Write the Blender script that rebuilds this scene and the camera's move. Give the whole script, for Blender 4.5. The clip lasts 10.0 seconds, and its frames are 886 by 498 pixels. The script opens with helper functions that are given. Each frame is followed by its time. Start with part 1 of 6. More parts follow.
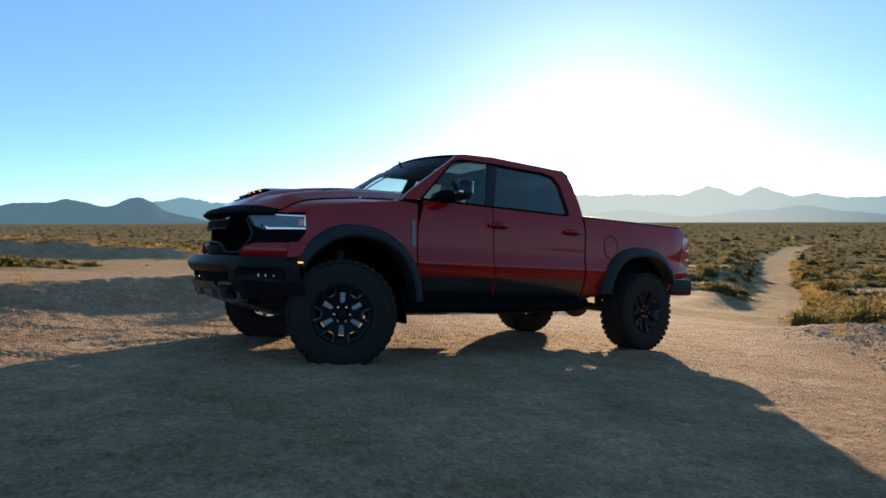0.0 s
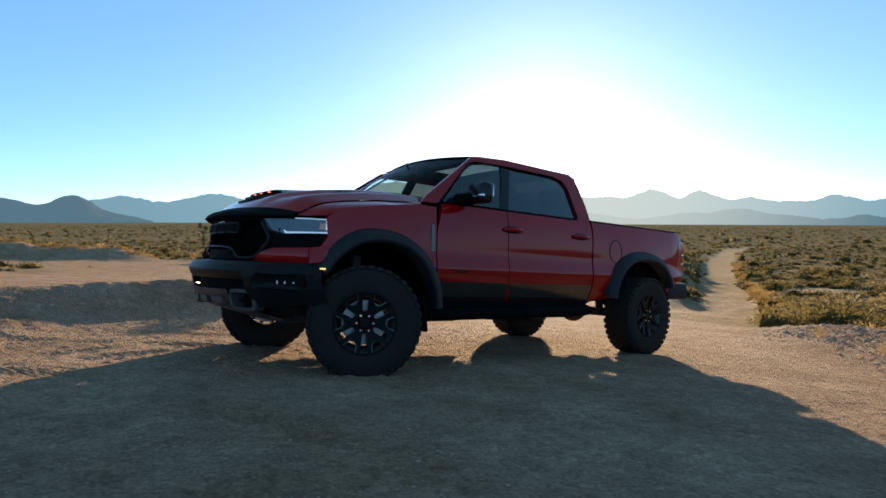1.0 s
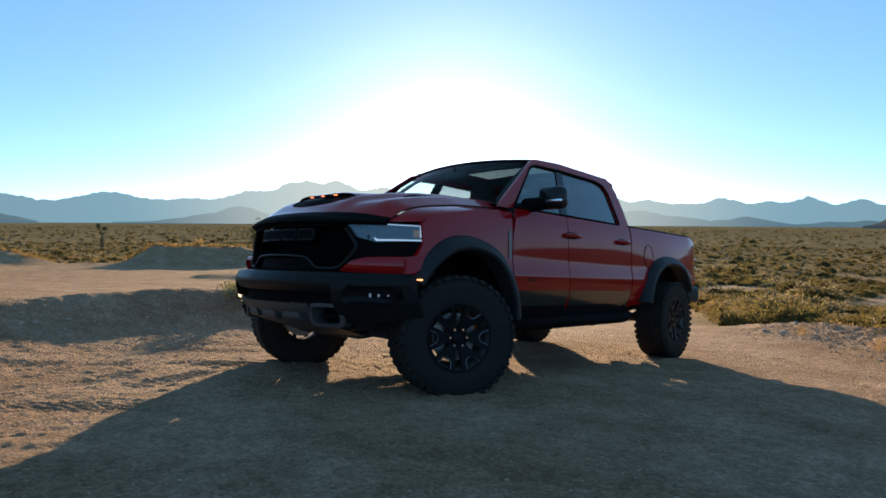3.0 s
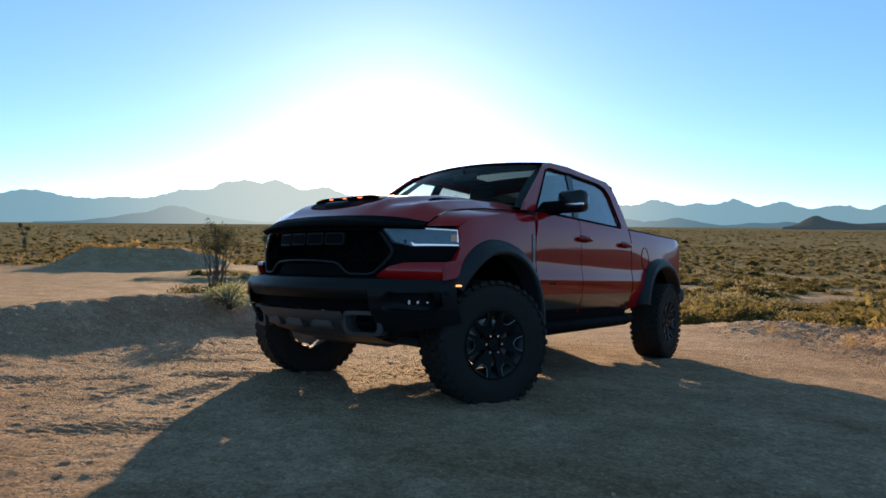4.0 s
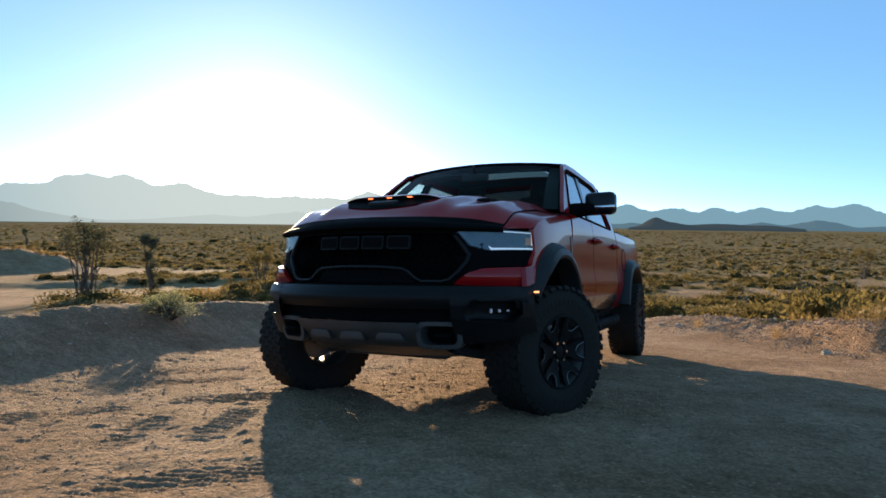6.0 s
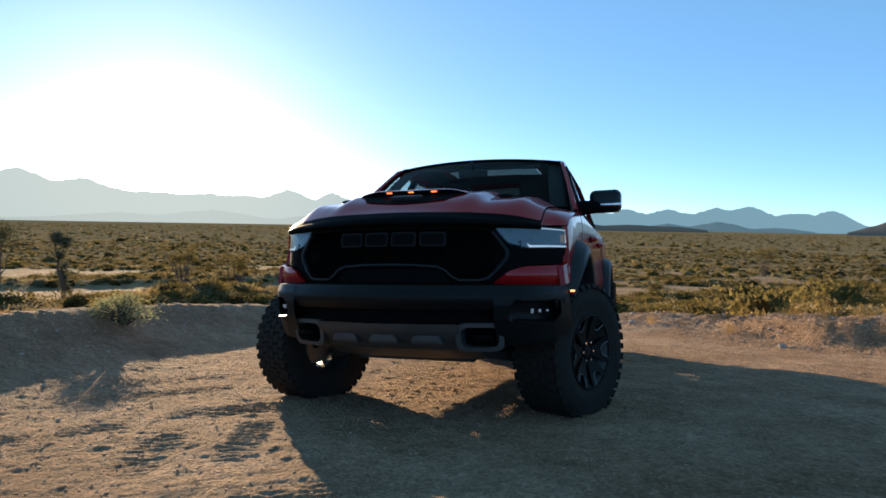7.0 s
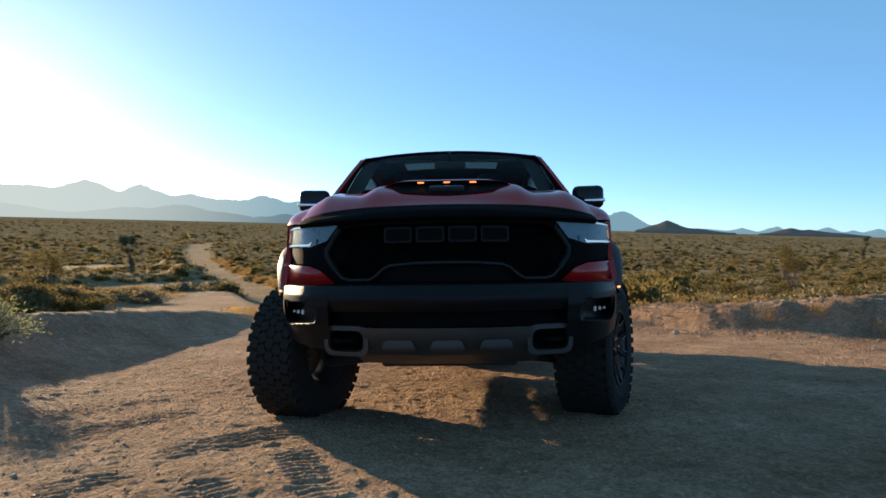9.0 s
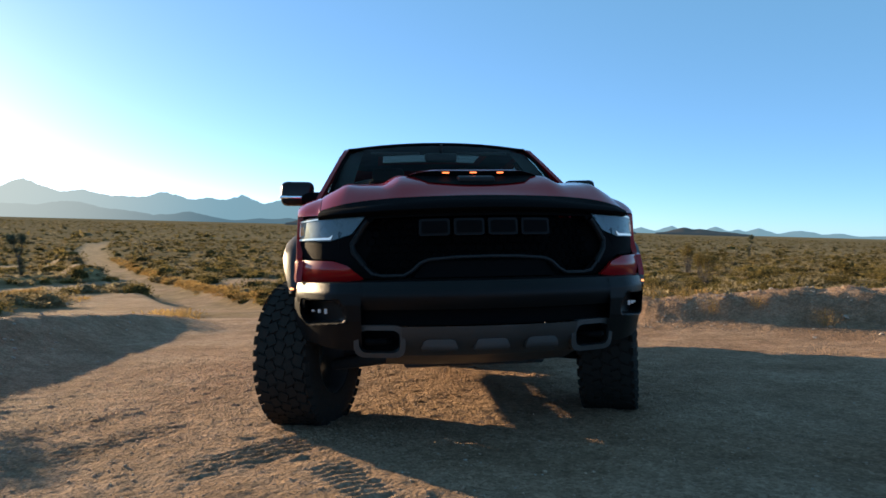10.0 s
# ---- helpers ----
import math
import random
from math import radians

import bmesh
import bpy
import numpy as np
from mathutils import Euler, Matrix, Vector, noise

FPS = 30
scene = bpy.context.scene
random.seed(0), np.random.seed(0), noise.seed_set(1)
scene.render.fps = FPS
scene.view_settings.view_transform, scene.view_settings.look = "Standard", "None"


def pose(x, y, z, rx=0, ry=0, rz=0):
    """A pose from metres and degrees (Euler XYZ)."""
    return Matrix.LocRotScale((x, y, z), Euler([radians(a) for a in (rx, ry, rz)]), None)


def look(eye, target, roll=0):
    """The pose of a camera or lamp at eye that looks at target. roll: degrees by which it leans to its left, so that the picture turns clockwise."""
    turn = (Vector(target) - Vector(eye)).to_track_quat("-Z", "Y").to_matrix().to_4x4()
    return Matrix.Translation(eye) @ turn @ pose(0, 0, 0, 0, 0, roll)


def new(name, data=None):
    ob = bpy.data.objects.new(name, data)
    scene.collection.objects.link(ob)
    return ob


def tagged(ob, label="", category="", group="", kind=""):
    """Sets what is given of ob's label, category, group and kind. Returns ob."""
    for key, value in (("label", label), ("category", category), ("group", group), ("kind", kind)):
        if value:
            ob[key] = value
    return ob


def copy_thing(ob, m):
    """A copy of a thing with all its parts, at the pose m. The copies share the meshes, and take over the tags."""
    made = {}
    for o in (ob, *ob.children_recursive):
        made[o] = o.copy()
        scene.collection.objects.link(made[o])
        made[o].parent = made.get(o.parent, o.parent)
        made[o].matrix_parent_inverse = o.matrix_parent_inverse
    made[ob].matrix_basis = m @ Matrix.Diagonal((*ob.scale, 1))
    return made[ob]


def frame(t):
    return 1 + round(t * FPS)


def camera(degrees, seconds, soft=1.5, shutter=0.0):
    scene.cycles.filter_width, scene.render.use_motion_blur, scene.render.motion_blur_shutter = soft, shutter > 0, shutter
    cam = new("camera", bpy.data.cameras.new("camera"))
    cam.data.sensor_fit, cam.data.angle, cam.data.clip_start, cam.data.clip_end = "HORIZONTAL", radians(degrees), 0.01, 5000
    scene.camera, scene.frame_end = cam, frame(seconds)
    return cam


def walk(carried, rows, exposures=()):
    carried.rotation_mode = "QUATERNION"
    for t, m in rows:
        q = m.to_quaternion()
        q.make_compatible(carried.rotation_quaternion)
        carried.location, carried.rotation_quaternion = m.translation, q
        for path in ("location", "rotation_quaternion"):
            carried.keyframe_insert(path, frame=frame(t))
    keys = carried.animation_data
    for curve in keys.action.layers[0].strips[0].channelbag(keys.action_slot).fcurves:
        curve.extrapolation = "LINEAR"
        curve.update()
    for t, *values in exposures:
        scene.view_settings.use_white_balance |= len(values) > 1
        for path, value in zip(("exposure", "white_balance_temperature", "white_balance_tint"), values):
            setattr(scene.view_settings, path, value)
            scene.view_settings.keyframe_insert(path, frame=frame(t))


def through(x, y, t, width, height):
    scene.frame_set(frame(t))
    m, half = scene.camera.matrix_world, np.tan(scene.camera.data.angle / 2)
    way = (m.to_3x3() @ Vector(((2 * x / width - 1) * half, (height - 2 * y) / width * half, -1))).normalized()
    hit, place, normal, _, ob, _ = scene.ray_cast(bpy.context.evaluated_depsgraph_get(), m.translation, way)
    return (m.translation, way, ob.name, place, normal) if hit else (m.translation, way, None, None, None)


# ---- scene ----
cam = camera(72.7, 10.0, soft=1.6, shutter=0.4)
PATH = [
    (0, (3.838, 5.429, 1.361), (1.051, 1.284, 1.135), -0.12),
    (0.5, (3.986, 5.163, 1.374), (1.031, 1.136, 1.150), 0.20),
    (1, (4.212, 4.931, 1.389), (1.093, 1.029, 1.170), 0.19),
    (1.5, (4.414, 4.654, 1.390), (1.155, 0.868, 1.180), 0.31),
    (2, (4.628, 4.386, 1.404), (1.250, 0.705, 1.199), 0.39),
    (2.5, (4.817, 4.097, 1.416), (1.311, 0.538, 1.206), 0.33),
    (4, (5.317, 3.258, 1.447), (1.358, 0.211, 1.243), 0.43),
    (4.5, (5.465, 2.952, 1.455), (1.352, 0.116, 1.247), 0.46),
    (5, (5.573, 2.652, 1.455), (1.314, 0.040, 1.246), 0.38),
    (5.5, (5.677, 2.348, 1.463), (1.287, -0.037, 1.255), 0.49),
    (7, (5.812, 1.319, 1.422), (1.056, -0.211, 1.231), 0.98),
    (7.5, (5.834, 1.002, 1.439), (0.984, -0.193, 1.230), 1.05),
    (8, (5.817, 0.684, 1.420), (0.896, -0.174, 1.220), 1.18),
    (8.5, (5.763, 0.372, 1.400), (0.794, -0.146, 1.202), 1.36),
    (9, (5.710, 0.022, 1.380), (0.715, -0.115, 1.188), 1.38),
    (9.5, (5.596, -0.294, 1.349), (0.604, -0.073, 1.155), 1.44),
    (10, (5.505, -0.603, 1.329), (0.542, -0.024, 1.145), 1.51),
]
walk(cam, [(t, look(eye, target, roll)) for t, eye, target, roll in PATH])

# ---- sky, sun ----
SUN_AZ, SUN_EL = radians(222.3), radians(7.7)
SUN_DIR = Vector((math.cos(SUN_AZ) * math.cos(SUN_EL), math.sin(SUN_AZ) * math.cos(SUN_EL), math.sin(SUN_EL)))
scene.view_settings.exposure = 1.65
world = bpy.data.worlds.new("sky")
scene.world = world
world.use_nodes = True
wt = world.node_tree
wt.nodes.clear()
sky = wt.nodes.new("ShaderNodeTexSky")
sky.sky_type = "NISHITA"
sky.sun_disc = False
sky.sun_elevation = SUN_EL
sky.sun_rotation = radians(90) - SUN_AZ
sky.air_density, sky.dust_density, sky.ozone_density, sky.altitude = 0.60, 0.80, 2.6, 1800
tint = wt.nodes.new("ShaderNodeVectorMath")
tint.operation = "MULTIPLY_ADD"
tint.inputs[1].default_value = (0.53, 0.50, 0.53)
tint.inputs[2].default_value = (0.27, 0.70, 0.96)
background = wt.nodes.new("ShaderNodeBackground")
background.inputs["Strength"].default_value = 0.12
sky_out = wt.nodes.new("ShaderNodeOutputWorld")
wt.links.new(sky.outputs[0], tint.inputs[0])
wt.links.new(tint.outputs[0], background.inputs["Color"])
wt.links.new(background.outputs[0], sky_out.inputs["Surface"])
sun_data = bpy.data.lights.new("sun", "SUN")
sun_data.energy, sun_data.angle, sun_data.color = 3.6, radians(0.6), (1.0, 0.74, 0.45)
sun = new("sun", sun_data)
sun.matrix_world = look(SUN_DIR * 50, (0, 0, 0))


# ---- materials ----
def mat(name, base, rough=0.5, metal=0.0, vary=0.15, scale=4.0, fine=60.0, bump=0.0, coat=0.0, spec=0.5, per_object=0.0):
    """Principled surface with two scales of colour and gloss variation and a fine relief."""
    m = bpy.data.materials.new(name)
    m.use_nodes = True
    nt = m.node_tree
    p = nt.nodes["Principled BSDF"]
    p.inputs["Metallic"].default_value = metal
    p.inputs["Specular IOR Level"].default_value = spec
    p.inputs["Coat Weight"].default_value = coat
    p.inputs["Coat Roughness"].default_value = 0.04
    tc = nt.nodes.new("ShaderNodeTexCoord")
    n1, n2 = nt.nodes.new("ShaderNodeTexNoise"), nt.nodes.new("ShaderNodeTexNoise")
    for n, s in ((n1, scale), (n2, fine)):
        n.inputs["Scale"].default_value = s
        n.inputs["Detail"].default_value = 4
        nt.links.new(tc.outputs["Object"], n.inputs["Vector"])
    add = nt.nodes.new("ShaderNodeMath")
    add.operation = "ADD"
    nt.links.new(n1.outputs[0], add.inputs[0])
    nt.links.new(n2.outputs[0], add.inputs[1])
    last = add.outputs[0]
    if per_object:
        info = nt.nodes.new("ShaderNodeObjectInfo")
        mul = nt.nodes.new("ShaderNodeMath")
        mul.operation = "MULTIPLY_ADD"
        mul.inputs[1].default_value = per_object
        nt.links.new(info.outputs["Random"], mul.inputs[0])
        nt.links.new(last, mul.inputs[2])
        last = mul.outputs[0]
    ramp = nt.nodes.new("ShaderNodeMapRange")
    ramp.inputs[1].default_value, ramp.inputs[2].default_value = 0.6, 1.4 + per_object
    ramp.inputs[3].default_value, ramp.inputs[4].default_value = 1 - vary, 1 + vary
    nt.links.new(last, ramp.inputs[0])
    mix = nt.nodes.new("ShaderNodeVectorMath")
    mix.operation = "SCALE"
    mix.inputs[0].default_value = base
    nt.links.new(ramp.outputs[0], mix.inputs["Scale"])
    nt.links.new(mix.outputs[0], p.inputs["Base Color"])
    rr = nt.nodes.new("ShaderNodeMath")
    rr.operation = "MULTIPLY"
    rr.inputs[1].default_value = rough
    nt.links.new(ramp.outputs[0], rr.inputs[0])
    nt.links.new(rr.outputs[0], p.inputs["Roughness"])
    if bump:
        b = nt.nodes.new("ShaderNodeBump")
        b.inputs["Strength"].default_value = bump
        b.inputs["Distance"].default_value = 0.01
        nt.links.new(n2.outputs[0], b.inputs["Height"])
        nt.links.new(b.outputs[0], p.inputs["Normal"])
    return m


def glass_mat(name, tint_colour, gloss=0.05, edge_gloss=0.62, rise_power=5.5):
    """Thin tinted glazing: a clear tint under a gloss that grows at grazing angles."""
    m = bpy.data.materials.new(name)
    m.use_nodes = True
    nt = m.node_tree
    nt.nodes.clear()
    out, mix = nt.nodes.new("ShaderNodeOutputMaterial"), nt.nodes.new("ShaderNodeMixShader")
    clear, shine, edge = nt.nodes.new("ShaderNodeBsdfTransparent"), nt.nodes.new("ShaderNodeBsdfGlossy"), nt.nodes.new("ShaderNodeLayerWeight")
    clear.inputs["Color"].default_value = (*tint_colour, 1)
    shine.inputs["Roughness"].default_value = 0.015
    edge.inputs["Blend"].default_value = 0.5
    power, rise = nt.nodes.new("ShaderNodeMath"), nt.nodes.new("ShaderNodeMath")
    power.operation, rise.operation = "POWER", "MULTIPLY_ADD"
    power.inputs[1].default_value = rise_power
    rise.inputs[1].default_value, rise.inputs[2].default_value = edge_gloss - gloss, gloss
    nt.links.new(edge.outputs["Facing"], power.inputs[0])
    nt.links.new(power.outputs[0], rise.inputs[0])
    nt.links.new(rise.outputs[0], mix.inputs[0])
    nt.links.new(clear.outputs[0], mix.inputs[1])
    nt.links.new(shine.outputs[0], mix.inputs[2])
    nt.links.new(mix.outputs[0], out.inputs["Surface"])
    return m


def lamp_mat(name, colour, strength):
    m = bpy.data.materials.new(name)
    m.use_nodes = True
    p = m.node_tree.nodes["Principled BSDF"]
    p.inputs["Base Color"].default_value = (*colour, 1)
    p.inputs["Emission Color"].default_value = (*colour, 1)
    p.inputs["Emission Strength"].default_value = strength
    p.inputs["Roughness"].default_value = 0.2
    return m


def leaf_mat(name, a, b, through=0.45):
    """Dry foliage, colour varied from clump to clump, lit through from behind."""
    m = bpy.data.materials.new(name)
    m.use_nodes = True
    nt = m.node_tree
    nt.nodes.clear()
    out, mix = nt.nodes.new("ShaderNodeOutputMaterial"), nt.nodes.new("ShaderNodeMixShader")
    d, tr = nt.nodes.new("ShaderNodeBsdfDiffuse"), nt.nodes.new("ShaderNodeBsdfTranslucent")
    at = nt.nodes.new("ShaderNodeAttribute")
    at.attribute_name = "shade"
    noise_n = nt.nodes.new("ShaderNodeTexNoise")
    noise_n.inputs["Scale"].default_value = 9
    tc = nt.nodes.new("ShaderNodeTexCoord")
    nt.links.new(tc.outputs["Object"], noise_n.inputs["Vector"])
    s = nt.nodes.new("ShaderNodeMath")
    s.operation = "MULTIPLY_ADD"
    s.inputs[1].default_value = 0.5
    nt.links.new(noise_n.outputs[0], s.inputs[0])
    nt.links.new(at.outputs["Fac"], s.inputs[2])
    sub = nt.nodes.new("ShaderNodeMath")
    sub.operation = "SUBTRACT"
    sub.inputs[1].default_value = 0.25
    nt.links.new(s.outputs[0], sub.inputs[0])
    ramp = nt.nodes.new("ShaderNodeValToRGB")
    ramp.color_ramp.elements[0].color = (*a, 1)
    ramp.color_ramp.elements[1].color = (*b, 1)
    nt.links.new(sub.outputs[0], ramp.inputs[0])
    for n in (d, tr):
        nt.links.new(ramp.outputs[0], n.inputs["Color"])
    mix.inputs[0].default_value = through
    nt.links.new(d.outputs[0], mix.inputs[1])
    nt.links.new(tr.outputs[0], mix.inputs[2])
    nt.links.new(mix.outputs[0], out.inputs["Surface"])
    return m


PAINT = mat("red_paint", (0.26, 0.0024, 0.0038), 0.32, 0.0, 0.08, 1.5, 900, 0.0, 0.62, 0.03)
BLACK = mat("black_plastic", (0.0045, 0.0045, 0.0048), 0.65, 0, 0.25, 5, 300, 0.12, 0, 0.02)
BUMPER = mat("bumper_coating", (0.0060, 0.0062, 0.0065), 0.40, 0, 0.25, 5, 400, 0.1, 0, 0.14)
LOWERBLACK = mat("lower_black", (0.010, 0.0095, 0.009), 0.18, 0, 0.15, 4, 200, 0.0, 0.6, 0.4)
GLOSSBLACK = mat("gloss_black", (0.009, 0.009, 0.010), 0.25, 0, 0.15, 4, 200, 0.0, 0.05, 0.2)
FLARE = mat("flare_plastic", (0.016, 0.017, 0.018), 0.5, 0, 0.25, 5, 260, 0.1, 0, 0.18)
RUBBER = mat("tyre_rubber", (0.022, 0.0195, 0.0165), 0.85, 0, 0.35, 6, 90, 0.3, 0, 0.12)
BARREL = mat("dusty_barrel", (0.045, 0.043, 0.040), 0.5, 0.4, 0.25, 9, 120)
DISC = mat("machined_disc", (0.36, 0.35, 0.33), 0.42, 1.0, 0.15, 20, 200)
RIM = mat("dark_alloy", (0.007, 0.007, 0.0072), 0.45, 0.0, 0.2, 8, 200, 0, 0, 0.08)
MACHINED = mat("machined_alloy", (0.13, 0.13, 0.13), 0.35, 1.0, 0.15, 12, 200)
CHROME = mat("bright_metal", (0.8, 0.8, 0.82), 0.12, 1.0, 0.06, 10, 200)
SKID = mat("grey_skid_plate", (0.052, 0.049, 0.046), 0.55, 0.2, 0.25, 6, 150, 0.1)
CHASSIS = mat("chassis_steel", (0.03, 0.028, 0.026), 0.7, 0.2, 0.4, 5, 80, 0.2)
TRIM = mat("cabin_trim", (0.014, 0.014, 0.015), 0.7, 0, 0.25, 6, 150, 0.1)
GLASS = glass_mat("clear_glass", (0.70, 0.78, 0.76), 0.03, 0.85, 3.0)
WINDSHIELD = glass_mat("windshield_glass", (0.62, 0.70, 0.68), 0.006, 0.22)
PRIVACY = glass_mat("tinted_glass", (0.46, 0.50, 0.51), 0.06, 0.85, 3.0)
DARKGLASS = glass_mat("dark_glass", (0.10, 0.11, 0.11), 0.04)
SUNROOF = glass_mat("sunroof_tint", (0.085, 0.10, 0.09), 0.04)
LENS = glass_mat("lamp_lens", (0.90, 0.94, 0.95), 0.04, 0.25)
AMBER = lamp_mat("amber_led", (1.0, 0.20, 0.055), 0.78)
AMBERLENS = mat("amber_lens", (0.85, 0.26, 0.06), 0.2, 0, 0.1, 20, 200, 0, 0.5)
DRL = lamp_mat("white_led", (0.92, 0.96, 1.0), 0.12)
LAMPBOWL = mat("lamp_bowl", (0.055, 0.072, 0.078), 0.30, 0.0, 0.2, 15, 120)
FOG = lamp_mat("fog_led", (0.50, 0.52, 0.55), 0.03)
BADGE = mat("dark_badge", (0.009, 0.009, 0.0095), 0.5, 0.0, 0.2, 20, 200, 0, 0, 0.10)
TAILRED = mat("tail_lens", (0.35, 0.01, 0.01), 0.15, 0, 0.1, 20, 200, 0, 0.8)


# ---- mesh helpers ----
def finish(ob, angle=35):
    me = ob.data
    for p in me.polygons:
        p.use_smooth = True
    me.set_sharp_from_angle(angle=radians(angle))
    return ob


def part(name, bm, material, parent, label="", angle=35):
    """Links a bmesh as ONE mesh object under a thing or under a part."""
    me = bpy.data.meshes.new(name)
    bmesh.ops.recalc_face_normals(bm, faces=bm.faces[:])
    bm.to_mesh(me)
    bm.free()
    me.materials.append(material)
    ob = finish(new(name, me), angle)
    ob.parent = parent
    if label:
        tagged(ob, label)
    return ob


def rounded(points, r=0.02, n=3):
    """A closed outline with its corners rounded."""
    out = []
    c = len(points)
    for i in range(c):
        a, b, d = (Vector(points[(i + k) % c]) for k in (-1, 0, 1))
        ra = min(r, (a - b).length * 0.45, (d - b).length * 0.45)
        p, q = b + (a - b).normalized() * ra, b + (d - b).normalized() * ra
        for k in range(n + 1):
            t = k / n
            out.append(tuple((1 - t) ** 2 * p + 2 * t * (1 - t) * b + t * t * q))
    return out


def sheet(bm, outline, place, thick, step):
    """A plate of that outline (u, v), cut into cells and laid on a curved surface: place(u, v, d) with d from 0 to thick."""
    t = bmesh.new()
    t.faces.new([t.verts.new((u, v, 0)) for u, v in outline])
    for axis in (0, 1):
        lo, hi = min(p[axis] for p in outline), max(p[axis] for p in outline)
        n = int((hi - lo) / step)
        for k in range(1, n + 1):
            co, no = [0, 0, 0], [0, 0, 0]
            co[axis], no[axis] = lo + (hi - lo) * k / (n + 1), 1
            bmesh.ops.bisect_plane(t, geom=t.verts[:] + t.edges[:] + t.faces[:], dist=1e-5, plane_co=co, plane_no=no)
    bmesh.ops.triangulate(t, faces=[f for f in t.faces if len(f.verts) > 4])
    t.verts.index_update()
    edge = [e for e in t.edges if len(e.link_faces) == 1]
    front = [bm.verts.new(place(v.co.x, v.co.y, thick)) for v in t.verts]
    back = [bm.verts.new(place(v.co.x, v.co.y, 0)) for v in t.verts]
    for f in t.faces:
        ids = [v.index for v in f.verts]
        bm.faces.new([front[i] for i in ids])
        bm.faces.new([back[i] for i in reversed(ids)])
    for e in edge:
        a, b = e.verts[0].index, e.verts[1].index
        bm.faces.new([front[a], front[b], back[b], back[a]])
    t.free()
    return bm


def grid(bm, nu, nv, place):
    """An open surface of nu x nv cells."""
    vs = [[bm.verts.new(place(i / nu, j / nv)) for j in range(nv + 1)] for i in range(nu + 1)]
    for i in range(nu):
        for j in range(nv):
            bm.faces.new((vs[i][j], vs[i + 1][j], vs[i + 1][j + 1], vs[i][j + 1]))
    return bm


def box(bm, c, s, bevel=0.0, turn=None, segs=2):
    """A box of centre c and size s with rounded edges."""
    m = Matrix.Translation(c) @ (turn or Matrix()) @ Matrix.Diagonal((*s, 1))
    made = bmesh.ops.create_cube(bm, size=1.0, matrix=m)["verts"]
    if bevel:
        edges = list({e for v in made for e in v.link_edges})
        bmesh.ops.bevel(bm, geom=edges, offset=bevel, segments=segs, affect="EDGES", profile=0.5)
    return bm


def tube(bm, points, r, n=10, caps=True):
    """A round bar along a line of points; r one radius or one for each point."""
    rings = []
    pts = [Vector(p) for p in points]
    for i, p in enumerate(pts):
        d = (pts[min(i + 1, len(pts) - 1)] - pts[max(i - 1, 0)]).normalized()
        a = d.orthogonal().normalized() if i == 0 else (rings_a - d * rings_a.dot(d)).normalized()
        rings_a = a
        b = d.cross(a)
        rad = r[i] if isinstance(r, (list, tuple)) else r
        rings.append([bm.verts.new(p + rad * (math.cos(k * math.tau / n) * a + math.sin(k * math.tau / n) * b)) for k in range(n)])
    for i in range(len(rings) - 1):
        for k in range(n):
            bm.faces.new((rings[i][k], rings[i][(k + 1) % n], rings[i + 1][(k + 1) % n], rings[i + 1][k]))
    if caps:
        bm.faces.new(rings[0][::-1])
        bm.faces.new(rings[-1])
    return bm


def lathe(bm, profile, n=48, closed=False):
    """A turned body about the y axis from a profile of (radius, y)."""
    rings = [[bm.verts.new((r * math.cos(k * math.tau / n), y, r * math.sin(k * math.tau / n))) for k in range(n)] for r, y in profile]
    pairs = list(zip(rings, rings[1:])) + ([(rings[-1], rings[0])] if closed else [])
    for a, b in pairs:
        for k in range(n):
            bm.faces.new((a[k], a[(k + 1) % n], b[(k + 1) % n], b[k]))
    return bm


def lerp(a, b, t):
    return a + (b - a) * t


def curve(x, knots):
    """Smooth interpolation through (x, y) knots in rising x."""
    if x <= knots[0][0]:
        return knots[0][1]
    for (x0, y0), (x1, y1) in zip(knots, knots[1:]):
        if x <= x1:
            t = (x - x0) / (x1 - x0)
            return lerp(y0, y1, t)
    return knots[-1][1]


# ---- land ----
def vnoise(x, y, seed=0):
    """Smooth value noise on numpy arrays, about -1 to 1."""
    xi, yi = np.floor(x), np.floor(y)
    fx, fy = x - xi, y - yi
    fx, fy = fx * fx * (3 - 2 * fx), fy * fy * (3 - 2 * fy)

    def h(a, b):
        v = np.sin(a * 127.1 + b * 311.7 + seed * 74.7) * 43758.5453
        return (v - np.floor(v)) * 2 - 1
    return (h(xi, yi) * (1 - fx) + h(xi + 1, yi) * fx) * (1 - fy) + (h(xi, yi + 1) * (1 - fx) + h(xi + 1, yi + 1) * fx) * fy


def fbm(x, y, octaves=4, seed=0):
    total, amp = 0, 1.0
    for k in range(octaves):
        total = total + amp * vnoise(x * 2 ** k + 17.3 * k, y * 2 ** k - 9.1 * k, seed + k)
        amp *= 0.5
    return total / 1.9


def along(x, y, line):
    """Distance from a polyline of (x, y, value) rows, and the value interpolated at the nearest place."""
    best, val = np.full(np.shape(x), 1e9), np.zeros(np.shape(x))
    for (x0, y0, v0), (x1, y1, v1) in zip(line, line[1:]):
        dx, dy = x1 - x0, y1 - y0
        t = np.clip(((x - x0) * dx + (y - y0) * dy) / (dx * dx + dy * dy), 0, 1)
        d = np.hypot(x - x0 - t * dx, y - y0 - t * dy)
        val = np.where(d < best, v0 + t * (v1 - v0), val)
        best = np.minimum(best, d)
    return best, val


